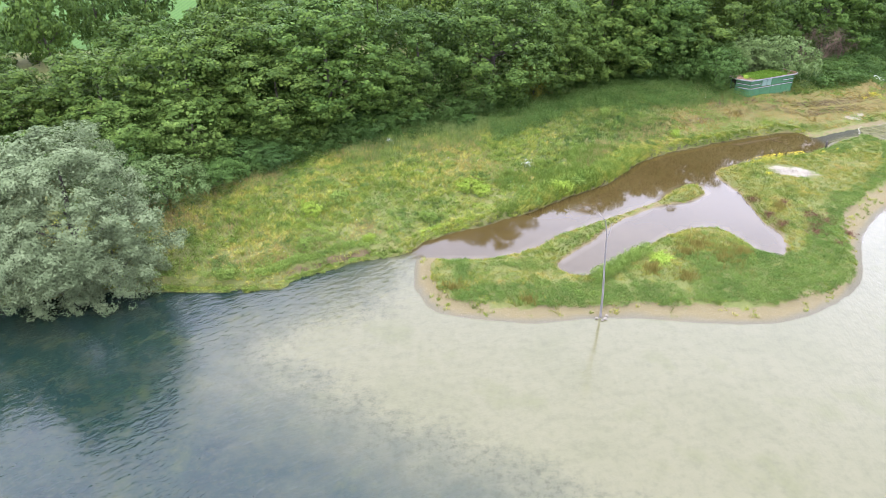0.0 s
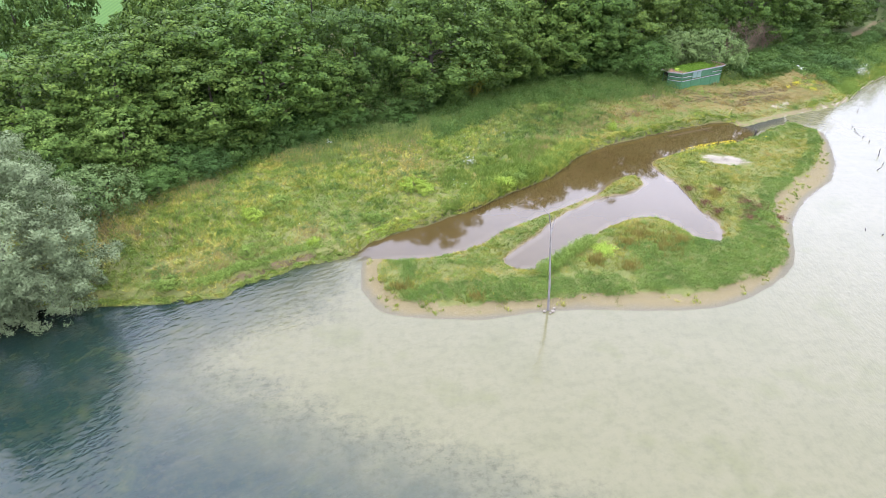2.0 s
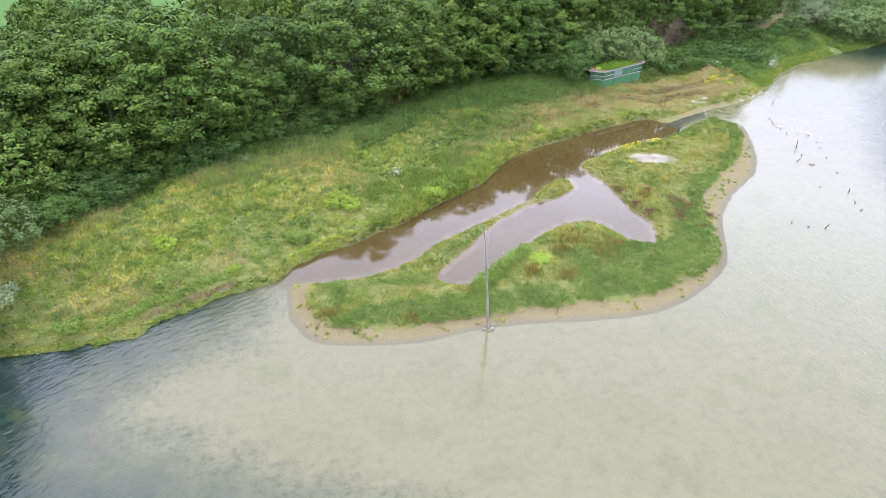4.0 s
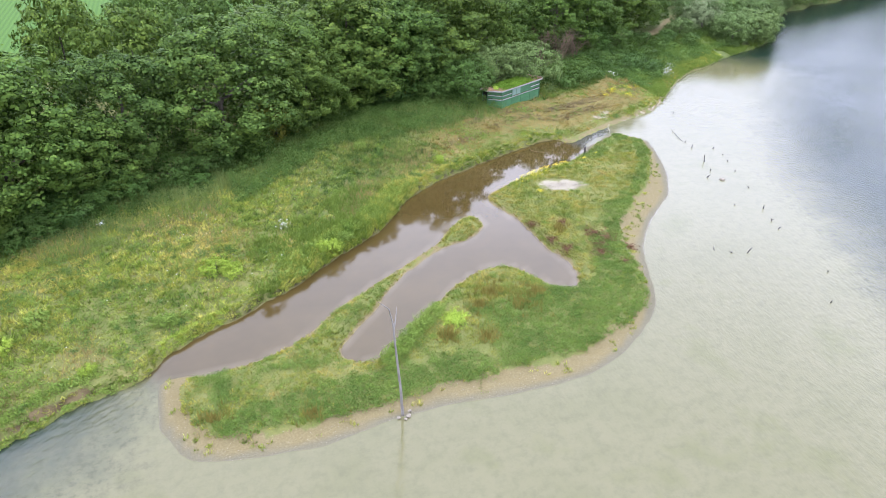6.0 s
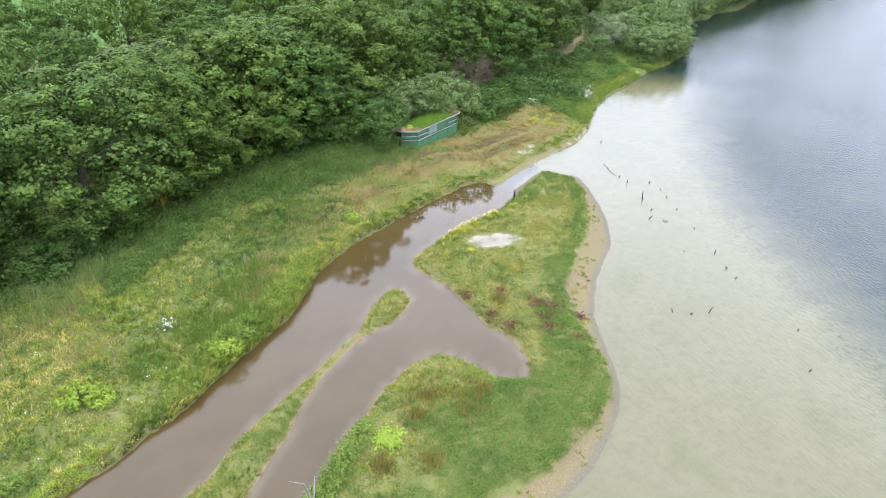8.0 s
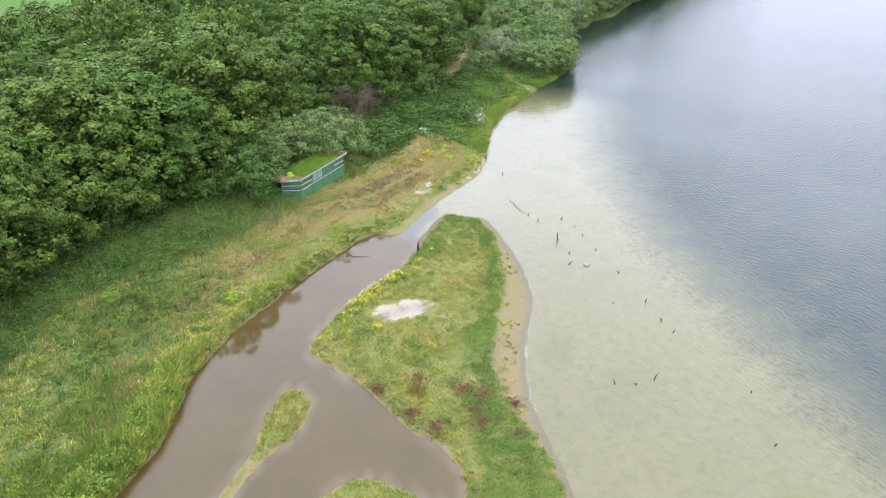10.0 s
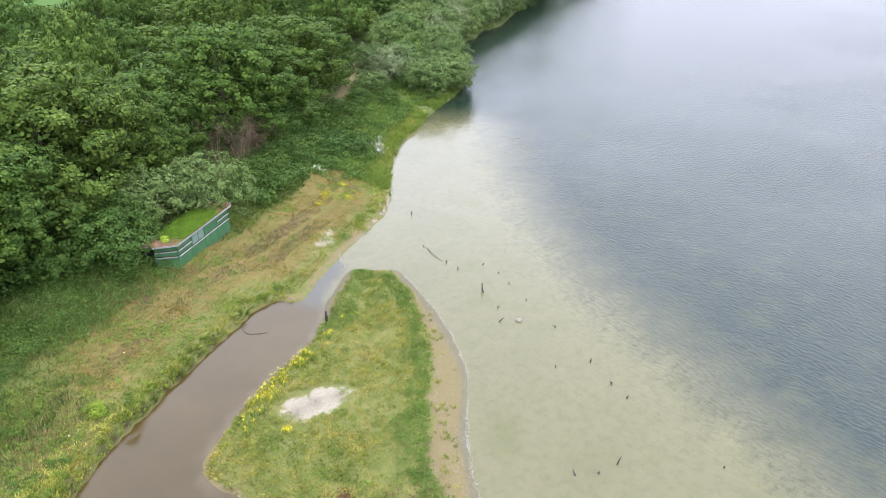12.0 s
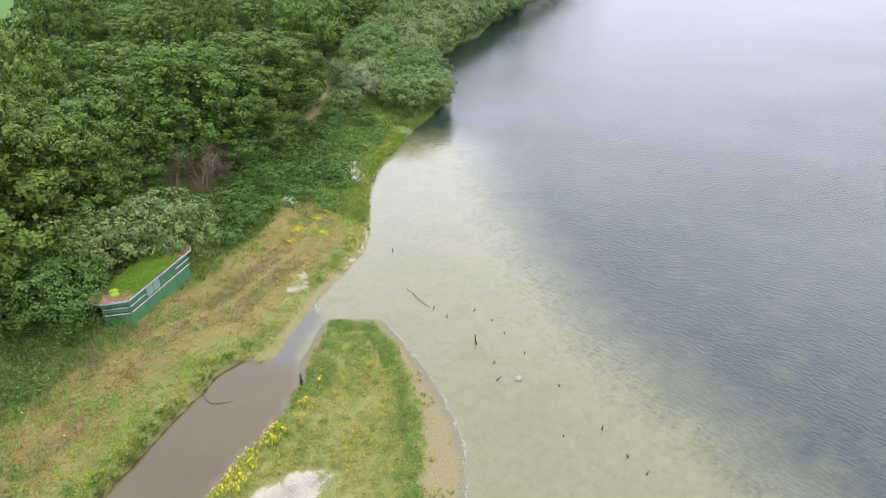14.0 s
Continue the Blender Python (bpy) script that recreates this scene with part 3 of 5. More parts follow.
give(ground, "lush", gp.main * smooth(4, 20, P[:, 0]) * np.maximum(smooth(1.5, 5, gp.from_main), smooth(74, 80, P[:, 0])) * 0.8 * (1 - np.clip(mown * 1.3, 0, 1)))
worn = gp.from_main + 0.9 * hills(P, 0.12, 41.0)
streaks = mown * smooth(30, 36, P[:, 0]) * np.maximum(1 - np.abs(worn - 6.4) / 0.9, 0.8 - np.abs(worn - 4.6) / 0.7).clip(0, 1) * (0.36 + 0.5 * hills(P, 0.3, 47.0)) + blob(P, 37.4, 90.0, 1.7, 0.8, 40) * 0.6
edge_line = gp.from_main + 0.5 * hills(P, 0.6, 5.0) + 0.6 * hills(P, 0.12)
give(ground, "soil", gp.main * smooth(0.5, 0.75, edge_line) * (1 - smooth(0.95, 1.25, edge_line)) * (1 - smooth(-5, -2, P[:, 0])) * (0.5 + 1.5 * hills(P, 0.28, 13.0)) + streaks)
give(ground, "dry", np.clip(mown * 0.62 + blob(P, 74, 112, 4, 12, -45) * 0.9 * gp.main, 0, 1))
under = 1 - smooth(-0.5, 0.0, gp.signed)
give(ground, "wet", under)
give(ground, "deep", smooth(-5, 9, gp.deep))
give(ground, "mud", gp.pond_zone * under)
give(ground, "rim", gp.pond_zone * under * (1 - smooth(0.0, 0.6, gp.from_inner)) * 0.5)
FIELD_EDGE = np.array([(-400, 64), (-90, 105), (-50, 111), (-13, 126), (-8, 141), (0, 150), (42, 170), (70, 185), (110, 209), (150, 235), (400, 430)], float)
give(ground, "field", (P[:, 1] > np.interp(P[:, 0], FIELD_EDGE[:, 0], FIELD_EDGE[:, 1])).astype(float))

water, wp = sheet("water", graded(-48, 112, 0.8, 1500), graded(20, 122, 0.8, 1500), 0.0, WATER)
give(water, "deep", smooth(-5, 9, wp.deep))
give(water, "mud", wp.pond_zone)
give(water, "east", smooth(8, 40, wp.pts[:, 0]))
NECK = np.array([(46.6, 79.4), (47.9, 80.8), (50.2, 82.3), (52.6, 83.2), (53.3, 84.3), (53.9, 85.8), (51.5, 86.5), (48, 85), (45.8, 84)], float)
give(water, "neck", 0.85 * (1 - smooth(-0.7, 0.25, away(wp.pts, np.vstack([NECK, NECK[:1]])) * np.where(inside(wp.pts, NECK), -1, 1))))
give(water, "rim", wp.pond_zone * (1 - smooth(0.0, 0.45, wp.from_inner)) * 0.5)
tagged(water, "calm lake water, rippled where it is deep", "water", kind="structure")
calm = 0.002 + (1 - wp.pond_zone) * (0.05 + 0.045 * (1 - smooth(50, 62, wp.pts[:, 1])) + 0.52 * smooth(-5, 9, wp.deep) * (1 - 0.5 * smooth(60, 105, wp.pts[:, 1])))
west = (1 - smooth(-13, 1, wp.pts[:, 0])) * smooth(20, 36, wp.pts[:, 1])
give(water, "ripple", np.clip(np.maximum(calm * (1 - west), west * (0.42 - 0.2 * (1 - smooth(-22, -16, wp.pts[:, 0]))) * (1 - wp.pond_zone)), 0, 1))


# ---------------------------------------------------------------- plants
rng = np.random.default_rng(7)


def unit(v):
    return v / np.maximum(np.linalg.norm(v, axis=1, keepdims=True), 1e-9)


def leaf_quads(centres, normals, size, long=1.6, rand=rng):
    """A small folded leaf spray at each centre: corners and faces."""
    n = len(centres)
    normals = unit(normals)
    side = unit(np.cross(normals, rand.normal(size=(n, 3))))
    up = np.cross(normals, side)
    s = (size * rand.uniform(0.6, 1.35, n))[:, None]
    a, b = centres - up * s * long * 0.5, centres + up * s * long * 0.5
    bend = normals * s * 0.18
    v = np.stack([a, centres + side * s * 0.5 - bend, b, centres - side * s * 0.5 - bend], 1).reshape(-1, 3)
    f = np.arange(4 * n).reshape(n, 4)
    return v, f


def ball(centre, radius, seg=7, rings=5, squash=1.0):
    v, f = [], []
    for r in range(rings + 1):
        th = math.pi * r / rings
        for k in range(seg):
            a = 2 * math.pi * k / seg
            v.append((centre[0] + radius * math.sin(th) * math.cos(a), centre[1] + radius * math.sin(th) * math.sin(a), centre[2] + radius * squash * math.cos(th)))
    for r in range(rings):
        for k in range(seg):
            f.append((r * seg + k, r * seg + (k + 1) % seg, (r + 1) * seg + (k + 1) % seg, (r + 1) * seg + k))
    return np.array(v), np.array(f)


def join(pieces):
    vs, fs, at = [], [], 0
    for v, f in pieces:
        vs.append(v)
        fs.append(np.asarray(f) + at)
        at += len(v)
    return np.vstack(vs), np.vstack(fs)


def tube(points, radii, seg=6):
    pts, v, f = [Vector(p) for p in points], [], []
    for i, p in enumerate(pts):
        d = (pts[min(i + 1, len(pts) - 1)] - pts[max(i - 1, 0)]).normalized()
        q = d.to_track_quat("Z", "Y")
        for k in range(seg):
            a = 2 * math.pi * k / seg
            v.append(p + q @ Vector((math.cos(a) * radii[i], math.sin(a) * radii[i], 0)))
    for i in range(len(pts) - 1):
        for k in range(seg):
            f.append((i * seg + k, i * seg + (k + 1) % seg, (i + 1) * seg + (k + 1) % seg, (i + 1) * seg + k))
    v.append(pts[-1])
    tip = len(v) - 1
    for k in range(seg):
        f.append(((len(pts) - 1) * seg + k, (len(pts) - 1) * seg + (k + 1) % seg, tip, tip))
    return np.array([tuple(q) for q in v]), np.array(f)


def clean(faces):
    return [tuple(dict.fromkeys(q)) for q in faces.tolist()]


def crown(seed, radius, low, high, lobes, leaves, size, long=1.5, spread=0.3, taper=0.0, fine=9, skirt=0.45):
    """Crown between two heights: boughs round a body, tufts over each bough, and sprays of leaves on the upper and outer side of each tuft."""
    r = np.random.default_rng(seed)
    mid, half, n = (low + high) / 2, (high - low) / 2, lobes
    k = np.arange(n) + 0.5
    cz = np.clip(1 - 1.86 * k / n + r.uniform(-0.08, 0.08, n), -0.92, 0.97)
    ca = k * 2.39996 + r.uniform(-0.5, 0.5, n)
    girth = np.where(cz > 0, np.sqrt(1 - cz ** 2), 1 - skirt * cz ** 2)
    d = np.column_stack([girth * np.cos(ca), girth * np.sin(ca), cz])
    body = 1 + 0.22 * hills(d[:, :2] * 1.3 + d[:, 2:] * 0.9, 1.0, seed + 0.3)
    fat = radius * np.minimum(math.sqrt(24 / n), 1.25) * r.uniform(0.36, 0.56, n)
    room = np.column_stack([radius - 0.72 * fat, radius - 0.72 * fat, np.maximum(half - 0.72 * fat, 0.2 * half)])
    c = d * room * (body * r.uniform(0.8, 1.08, n))[:, None]
    c[:, :2] *= (1 - taper * np.clip((c[:, 2] / half + 1) / 2, 0, 1))[:, None] 
    c[:, 2] = np.maximum(c[:, 2] + mid, low + fat * 0.4)
    own = np.repeat(np.arange(n), fine)
    m = len(own)
    u = unit(r.normal(size=(m, 3)) + 1.0 * d[own] + np.array((0, 0, 0.45)))
    tuft = c[own] + u * (fat[own] * r.uniform(0.7, 1.2, m))[:, None] * np.array((1, 1, 0.85))
    puff = fat[own] * math.sqrt(9 / fine) * r.uniform(0.22, 0.44, m)
    of = r.choice(m, leaves, p=puff ** 2 / (puff ** 2).sum())
    w = unit(r.normal(size=(leaves, 3)) + 0.9 * u[of] + np.array((0, 0, 0.5)))
    p = tuft[of] + w * (puff[of] * r.uniform(0.6, 1.15, leaves))[:, None] * np.array((1, 1, 0.75))
    nrm = w * 0.75 + u[of] * 0.35 + r.normal(size=(leaves, 3)) * spread
    keep = p[:, 2] > max(low * 0.6, 0.03)
    pieces = [leaf_quads(p[keep], nrm[keep], size, long, r)]
    count = leaves // 6
    of = r.choice(n, count, p=fat ** 2 / (fat ** 2).sum())
    w = unit(r.normal(size=(count, 3)) + 0.4 * d[of])
    p = c[of] + w * (fat[of] * r.uniform(0.6, 0.9, count))[:, None]
    keep = p[:, 2] > max(low * 0.6, 0.05)
    pieces.append(leaf_quads(p[keep], w[keep] + r.normal(size=(keep.sum(), 3)) * 0.25, size * 1.6, 1.3, r))
    return join(pieces)


def trunk_mesh(seed, height, width, limbs=5, reach=2.5):
    r = np.random.default_rng(seed)
    lean = r.uniform(-0.4, 0.4, 2)
    pts = [(0, 0, -0.3), (lean[0] * 0.2, lean[1] * 0.2, height * 0.3), (lean[0], lean[1], height * 0.62), (lean[0] * 1.5, lean[1] * 1.5, height)]
    pieces = [tube(pts, [width * 1.25, width * 0.85, width * 0.55, width * 0.12], 8)]
    for i in range(limbs):
        a, z = i * 2.4 + r.uniform(0, 1), height * r.uniform(0.25, 0.6)
        b = np.array((lean[0] * z / height, lean[1] * z / height, z))
        e = b + np.array((math.cos(a) * reach, math.sin(a) * reach, reach * r.uniform(0.4, 0.9)))
        pieces.append(tube([b, (b + e) / 2 + np.array((0, 0, -0.15)), e], [width * 0.42, width * 0.28, width * 0.07], 5))
    return join(pieces)


def plant(name, seed, radius, low, high, lobes, leaves, size, mat, label, category, long=1.5, spread=0.3, taper=0.0, fine=9, skirt=0.45):
    root = new(name)
    v, f = trunk_mesh(seed, high * 0.8, max(0.05, radius * 0.045 + 0.02 * high / 4), 5, radius * 0.55)
    mesh_object("trunk", v, clean(f), BARK, root)
    v, f = crown(seed, radius, low, high, lobes, leaves, size, long, spread, taper, fine, skirt)
    mesh_object("crown", v, f, mat, root)
    return tagged(root, label, category)


def put(proto, x, y, turn, wide=1.0, tall=1.0, first=[]):
    m = pose(x, y, ground_z(x, y) - 0.05, 0, 0, turn) @ Matrix.Diagonal((wide, wide, tall, 1))
    if proto.name not in first:
        first.append(proto.name)
        proto.matrix_basis = m
        return proto
    return copy_thing(proto, m)


OAK_LABEL = "broad-crowned green woodland tree in full summer leaf"
near_oaks = [plant("oak_tree", 20 + i, 4.9, 0.2, 13.0, 44 + 4 * i, 21500, 0.16, LEAF_OAK, OAK_LABEL, "tree", taper=0.12, fine=8) for i in range(4)]
light_trees = [plant("ash_tree", 40 + i, 4.2, 0.2, 11.0, 36, 13500, 0.165, LEAF_LIGHT, "bright green woodland tree with loose leafy crown", "tree", fine=8) for i in range(2)]
far_oaks = [plant("oak_tree", 60 + i, 4.7, 2.2, 12.5, 32 + 3 * i, 8000, 0.23, LEAF_OAK, OAK_LABEL, "tree") for i in range(3)]
far_light = [plant("ash_tree", 70 + i, 4.6, 2.2, 12.0, 30, 7000, 0.23, LEAF_LIGHT, "bright green woodland tree with loose leafy crown", "tree") for i in range(2)]

# trees along the wood's edge
WEST_TREES = [(-31, 64.5, 0.75, 0.62), (-24.5, 66.5, 0.8, 0.62), (-18, 70.8, 0.72, 0.62), (-38, 62.5, 0.85, 0.72), (-44, 70, 1.0, 0.9), (-33, 73, 1.0, 0.92), (-51, 66, 1.0, 0.9), (-27, 79, 1.0, 0.95), (-40, 79, 1.0, 0.9)]
EDGE_TREES = [(-12.0, 76.8, 1.5, 1.12), (-2.4, 82.6, 1.15, 0.98), (6.4, 85.6, 1.45, 1.1), (-21.5, 76.8, 1.3, 1.02), (-26, 72, 0.85, 0.85), (15.5, 93.5, 0.95, 0.98), (22.5, 97.5, 1.0, 1.02),
              (29.5, 100.5, 0.95, 1.0), (36.5, 102, 0.95, 1.05), (43.5, 104.5, 0.9, 1.0), (-34, 69, 0.85, 0.8), (-41, 66, 0.8, 0.75), (-48, 62, 0.9, 0.8), (50, 109.5, 0.95, 1.0),
              (60, 112.5, 0.95, 1.0), (67, 114.5, 0.9, 0.9), (74.5, 118, 0.9, 0.85), (83, 123, 0.85, 0.8), (16.5, 90.2, 0.62, 0.7), (21.5, 93.4, 0.66, 0.72), (27.2, 98.0, 0.85, 0.9), (32.5, 97.8, 0.82, 0.86), (-16.6, 71.6, 0.8, 0.72), (-5.8, 78.6, 0.7, 0.66)]
taken = []
for i, (x, y, wide, tall) in enumerate(EDGE_TREES):
    put(near_oaks[i % 4], x, y, i * 77, wide, tall)
    taken.append((x, y))
for i, (x, y, wide, tall) in enumerate(WEST_TREES):
    put(light_trees[i % 2], x, y, i * 61, wide * 1.15, tall * 1.05)
    taken.append((x, y))
EDGE = np.array([(-400, 40), (-60, 60), (-44, 63), (-30, 66), (-22, 72), (-11, 79), (5, 86), (14, 94), (30, 101), (44, 104), (60, 112), (72, 115.5), (82, 120.5), (92, 128), (103, 131), (118, 136.5), (150, 149), (190, 163), (260, 190), (400, 260)], float)
step, k = 8.2, 0
far_sites = [(float(x), float(np.interp(x, [161, 189, 260, 400], [143, 152, 178, 235])) + 4.5) for x in np.arange(186, 400, 6.5)]
for gy in np.arange(60, 300, step):
    for gx in np.arange(-75, 260, step):
        x, y = gx + rng.uniform(-2.2, 2.2), gy + rng.uniform(-2.2, 2.2)
        if y < np.interp(x, EDGE[:, 0], EDGE[:, 1]) + 2.5 or y > np.interp(x, FIELD_EDGE[:, 0], FIELD_EDGE[:, 1]):
            continue
        if min(math.hypot(x - a, y - b) for a, b in taken) < 7.3:
            continue
        taken.append((x, y))
        dist = y - np.interp(x, EDGE[:, 0], EDGE[:, 1])
        if x > 118 or len(taken) > 290:
            far_sites.append((x, y))
            continue
        k += 1
        turn, wide, tall = rng.uniform(0, 360), rng.uniform(0.82, 1.15), rng.uniform(0.68, 1.14)
        light = rng.uniform() < 0.3
        if dist < 9 and x < 75:
            put(light_trees[k % 2] if light else near_oaks[k % 4], x, y, turn, wide, tall)
        else:
            put(far_light[k % 2] if light else far_oaks[k % 3], x, y, turn, wide, tall)
if far_sites:
    pieces = []
    for i, (x, y) in enumerate(far_sites):
        v, f = crown(300 + i % 5, rng.uniform(4.2, 5.6), 0.6, rng.uniform(9.5, 12.5), 12, 620, 0.6)
        pieces.append((v + np.array((x, y, 2.2)), f))
    v, f = join(pieces)
    tagged(mesh_object("far_wood", v, f, LEAF_OAK), "dense green woodland along the far shore", "woodland", kind="stuff")

# willows hanging over the water
willow = plant("willow_tree", 5, 6.5, -0.2, 14.0, 46, 60000, 0.085, LEAF_WILLOW, "large silvery grey-green willow overhanging the water", "tree", 2.6, 0.45, 0.45, 14, 0.15)
put(willow, -28.2, 47.5, 20, 1.12, 0.93)
grey_willow = plant("willow_tree", 6, 5.8, -0.2, 11.0, 40, 36000, 0.09, LEAF_WILLOW, "grey willow beside a taller willow on the bank", "tree", 2.6, 0.45, 0.3, 14, 0.15)
put(grey_willow, -37.8, 46.6, 80, 1.05, 1.0)

overhang = plant("willow_bush", 8, 3.6, -0.1, 5.6, 26, 16000, 0.085, LEAF_WILLOW, "dense grey-green willow growth hanging down to the water", "bush", 2.6, 0.4, 0.15, 12, 0.1)
for x, y, turn, wide, tall in [(-25.4, 47.4, 0, 0.92, 1.0), (-29.6, 46.8, 110, 1.0, 0.9), (-34.0, 46.3, 220, 1.0, 0.85)]:
    put(overhang, x, y, turn, wide, tall)

# bushes
sallow = plant("sallow_bush", 11, 3.5, 0.0, 5.2, 20, 6500, 0.13, LEAF_SALLOW, "rounded grey-green sallow bush", "bush", 2.0)
shrub = plant("hawthorn_bush", 12, 3.2, 0.0, 5.0, 22, 6500, 0.13, LEAF_SHRUB, "dense green bush at the edge of the wood", "bush", 1.5)
silver = plant("silver_willow_bush", 13, 3.8, 0.0, 4.8, 22, 8500, 0.11, LEAF_WILLOW, "silvery willow bush on the lake shore", "bush", 2.2)
for x, y, turn, wide, tall in [(48.0, 97.4, 0, 1.08, 1.15), (43.0, 97.6, 90, 0.95, 0.95), (-25.0, 58.6, 50, 0.9, 0.72), (96.5, 113.4, 20, 1.05, 0.85), (101.6, 113.8, 130, 1.1, 0.9), (105.5, 119.5, 220, 0.9, 1.0),
                               (111, 125.5, 60, 1.1, 1.1), (119, 132.5, 170, 1.2, 1.25), (134, 138.8, 280, 1.3, 1.3), (152, 145, 10, 1.35, 1.4), (171, 152, 100, 1.4, 1.4), (88, 117.5, 200, 0.6, 0.5), (98, 120.5, 40, 0.9, 0.9), (100.5, 126.5, 300, 1.0, 1.1), (107, 130.5, 10, 1.1, 1.2), (113.5, 134.5, 80, 1.1, 1.3), (124, 140, 150, 1.2, 1.4),
                               (140, 145, 30, 1.3, 1.5), (95, 125.5, 110, 0.7, 0.7), (181, 156, 210, 1.4, 1.5), (192, 159.5, 260, 1.4, 1.4), (107.5, 119.0, 50, 0.9, 0.8), (115, 126.5, 140, 0.9, 0.8), (123, 132.5, 230, 1.0, 0.9), (129, 135, 320, 1.0, 0.9), (138, 138.2, 80, 1.1, 1.0), (147, 141, 190, 1.1, 1.1), (156, 144, 280, 1.2, 1.1), (165, 147, 15, 1.2, 1.2), (175, 150.5, 125, 1.3, 1.2), (186, 154, 215, 1.3, 1.2)]:
    put(sallow, x, y, turn, wide, tall)
for x, y, turn, wide, tall in [(37.4, 93.7, 0, 1.0, 1.0), (38.9, 96.9, 60, 0.9, 0.95), (33.2, 95.0, 70, 0.7, 0.62), (-20.6, 61.8, 130, 0.7, 0.5), (-16.5, 66.5, 20, 0.7, 0.5), (27.5, 95.6, 100, 0.9, 0.7), (19.5, 92.5, 200, 0.75, 0.62),
                               (84, 115.4, 10, 0.45, 0.36), (81.5, 113.4, 90, 0.4, 0.34), (86.8, 113.0, 160, 0.5, 0.4), (64.8, 110.2, 300, 1.0, 0.9), (70, 112.5, 30, 1.0, 0.8), (-30, 61.5, 10, 1.0, 0.9), (-4, 77.5, 75, 0.8, 0.62), (0.6, 79.8, 220, 0.75, 0.6), (4.2, 81.4, 95, 0.7, 0.55), (8.6, 84.4, 10, 0.75, 0.6), (-6.6, 76.2, 140, 0.7, 0.55), (-10.0, 74.2, 260, 0.75, 0.6),
                               (-20.2, 66.2, 250, 0.8, 0.6), (-15.8, 69.2, 310, 0.85, 0.7), (-11.6, 72.6, 170, 0.75, 0.6), (-8.2, 74.6, 40, 0.7, 0.5), (14.2, 88.6, 120, 0.7, 0.7)]:
    put(shrub, x, y, turn, wide, tall)
for x, y, turn, wide, tall in [(94.2, 119.3, 0, 0.9, 1.05), (115.5, 129.5, 40, 1.1, 1.3), (127, 136.5, 100, 1.2, 1.35), (143, 142, 10, 1.3, 1.5), (162, 148.5, 60, 1.3, 1.4)]:
    put(silver, x, y, turn, wide, tall)
sapling = plant("young_tree", 15, 2.0, 0.3, 5.8, 14, 2600, 0.18, LEAF_LIGHT, "bright green sapling among willow bushes", "tree")
for x, y, turn, wide, tall in [(103.5, 124.0, 0, 1.0, 1.0), (109, 129, 60, 1.2, 1.2)]:
    put(sapling, x, y, turn, wide, tall)
yellowing = plant("yellowing_bush", 16, 2.6, 0.0, 4.6, 16, 3600, 0.17, LEAF_YELLOW, "olive-yellow bush under the wood's edge", "bush")
put(yellowing, 12.2, 88.2, 0, 0.85, 1.0)
put(yellowing, 30.5, 97.5, 60, 0.7, 0.8)
bramble = plant("bramble_bush", 17, 1.9, 0.0, 1.6, 14, 1900, 0.14, LEAF_SHRUB, "low tangled green bramble thicket", "bush", 1.3)
BRAMBLES = [(52.5, 99.6), (54.8, 101.2), (56.4, 99.0), (58.6, 101.5), (60.4, 103.8), (62.8, 102.2), (65.0, 104.6), (67.3, 106.4), (61.0, 106.2), (64.2, 108.4), (69.5, 108.2), (72.0, 110.5), (58.0, 104.5), (74.5, 112.4), (71, 105.6), (66.8, 102.8),
            (54.0, 97.4), (77.0, 114.2), (62.0, 104.8), (59.5, 99.8), (64.6, 100.6), (68.8, 104.2), (70.2, 102.6), (73.5, 107.2), (75.6, 109.4), (67.0, 109.2), (72.8, 103.8), (63.2, 106.4), (66.0, 106.8), (78.5, 111.4), (-12.5, 71.2), (-7.5, 74.5), (2.5, 79.4), (8.8, 82.6), (-18.6, 65.0), (22.8, 93.5), (33.8, 97.5), (-18.0, 67.6), (-13.8, 70.4), (-10.2, 72.6), (-5.6, 76.0), (-21.4, 64.2)]
for i, (x, y) in enumerate(BRAMBLES):
    put(bramble, x, y, i * 73, 0.85 + 0.35 * ((i * 7) % 5) / 5, 0.8 + 0.5 * ((i * 3) % 4) / 4)
meadow_shrub = plant("meadow_shrub", 18, 1.0, 0.0, 1.1, 12, 1300, 0.08, HERB_MID, "small dense green shrub in the meadow", "bush", 1.6)
for i, (x, y, s) in enumerate([(-9.3, 60.0, 1.0), (-11.3, 52.9, 0.85), (-0.9, 58.5, 0.75), (-17.0, 48.6, 0.8), (10.0, 62.9, 0.6), (-0.5, 58.6, 0.6), (14.5, 66.7, 0.8), (20.5, 84, 0.8)]):
    put(meadow_shrub, x, y, i * 50, s, s)
light_shrub = plant("tansy_clump", 19, 1.0, 0.0, 0.9, 12, 1300, 0.08, HERB_LIGHT, "bright yellow-green leafy clump in the meadow", "plant", 1.8)
for i, (x, y, s) in enumerate([(3.3, 64.0, 1.1), (4.6, 63.6, 0.8), (-11.6, 58.0, 0.9), (12.8, 65.5, 0.9), (-6.0, 54.6, 0.5), (28.5, 80.3, 0.6)]):
    put(light_shrub, x, y, i * 50, s, s)


# ---------------------------------------------------------------- grasses and herbs
def sample(n, box, want):
    p = np.column_stack([rng.uniform(box[0], box[1], n), rng.uniform(box[2], box[3], n)])
    pl = Quick(p)
    ok = want(p, pl)
    return p[ok], pl.z[ok], pl.shore[ok]


def patches(p, scale, seed):
    return hills(p, scale, seed) + 0.5 * hills(p, scale * 2.7, seed + 3)


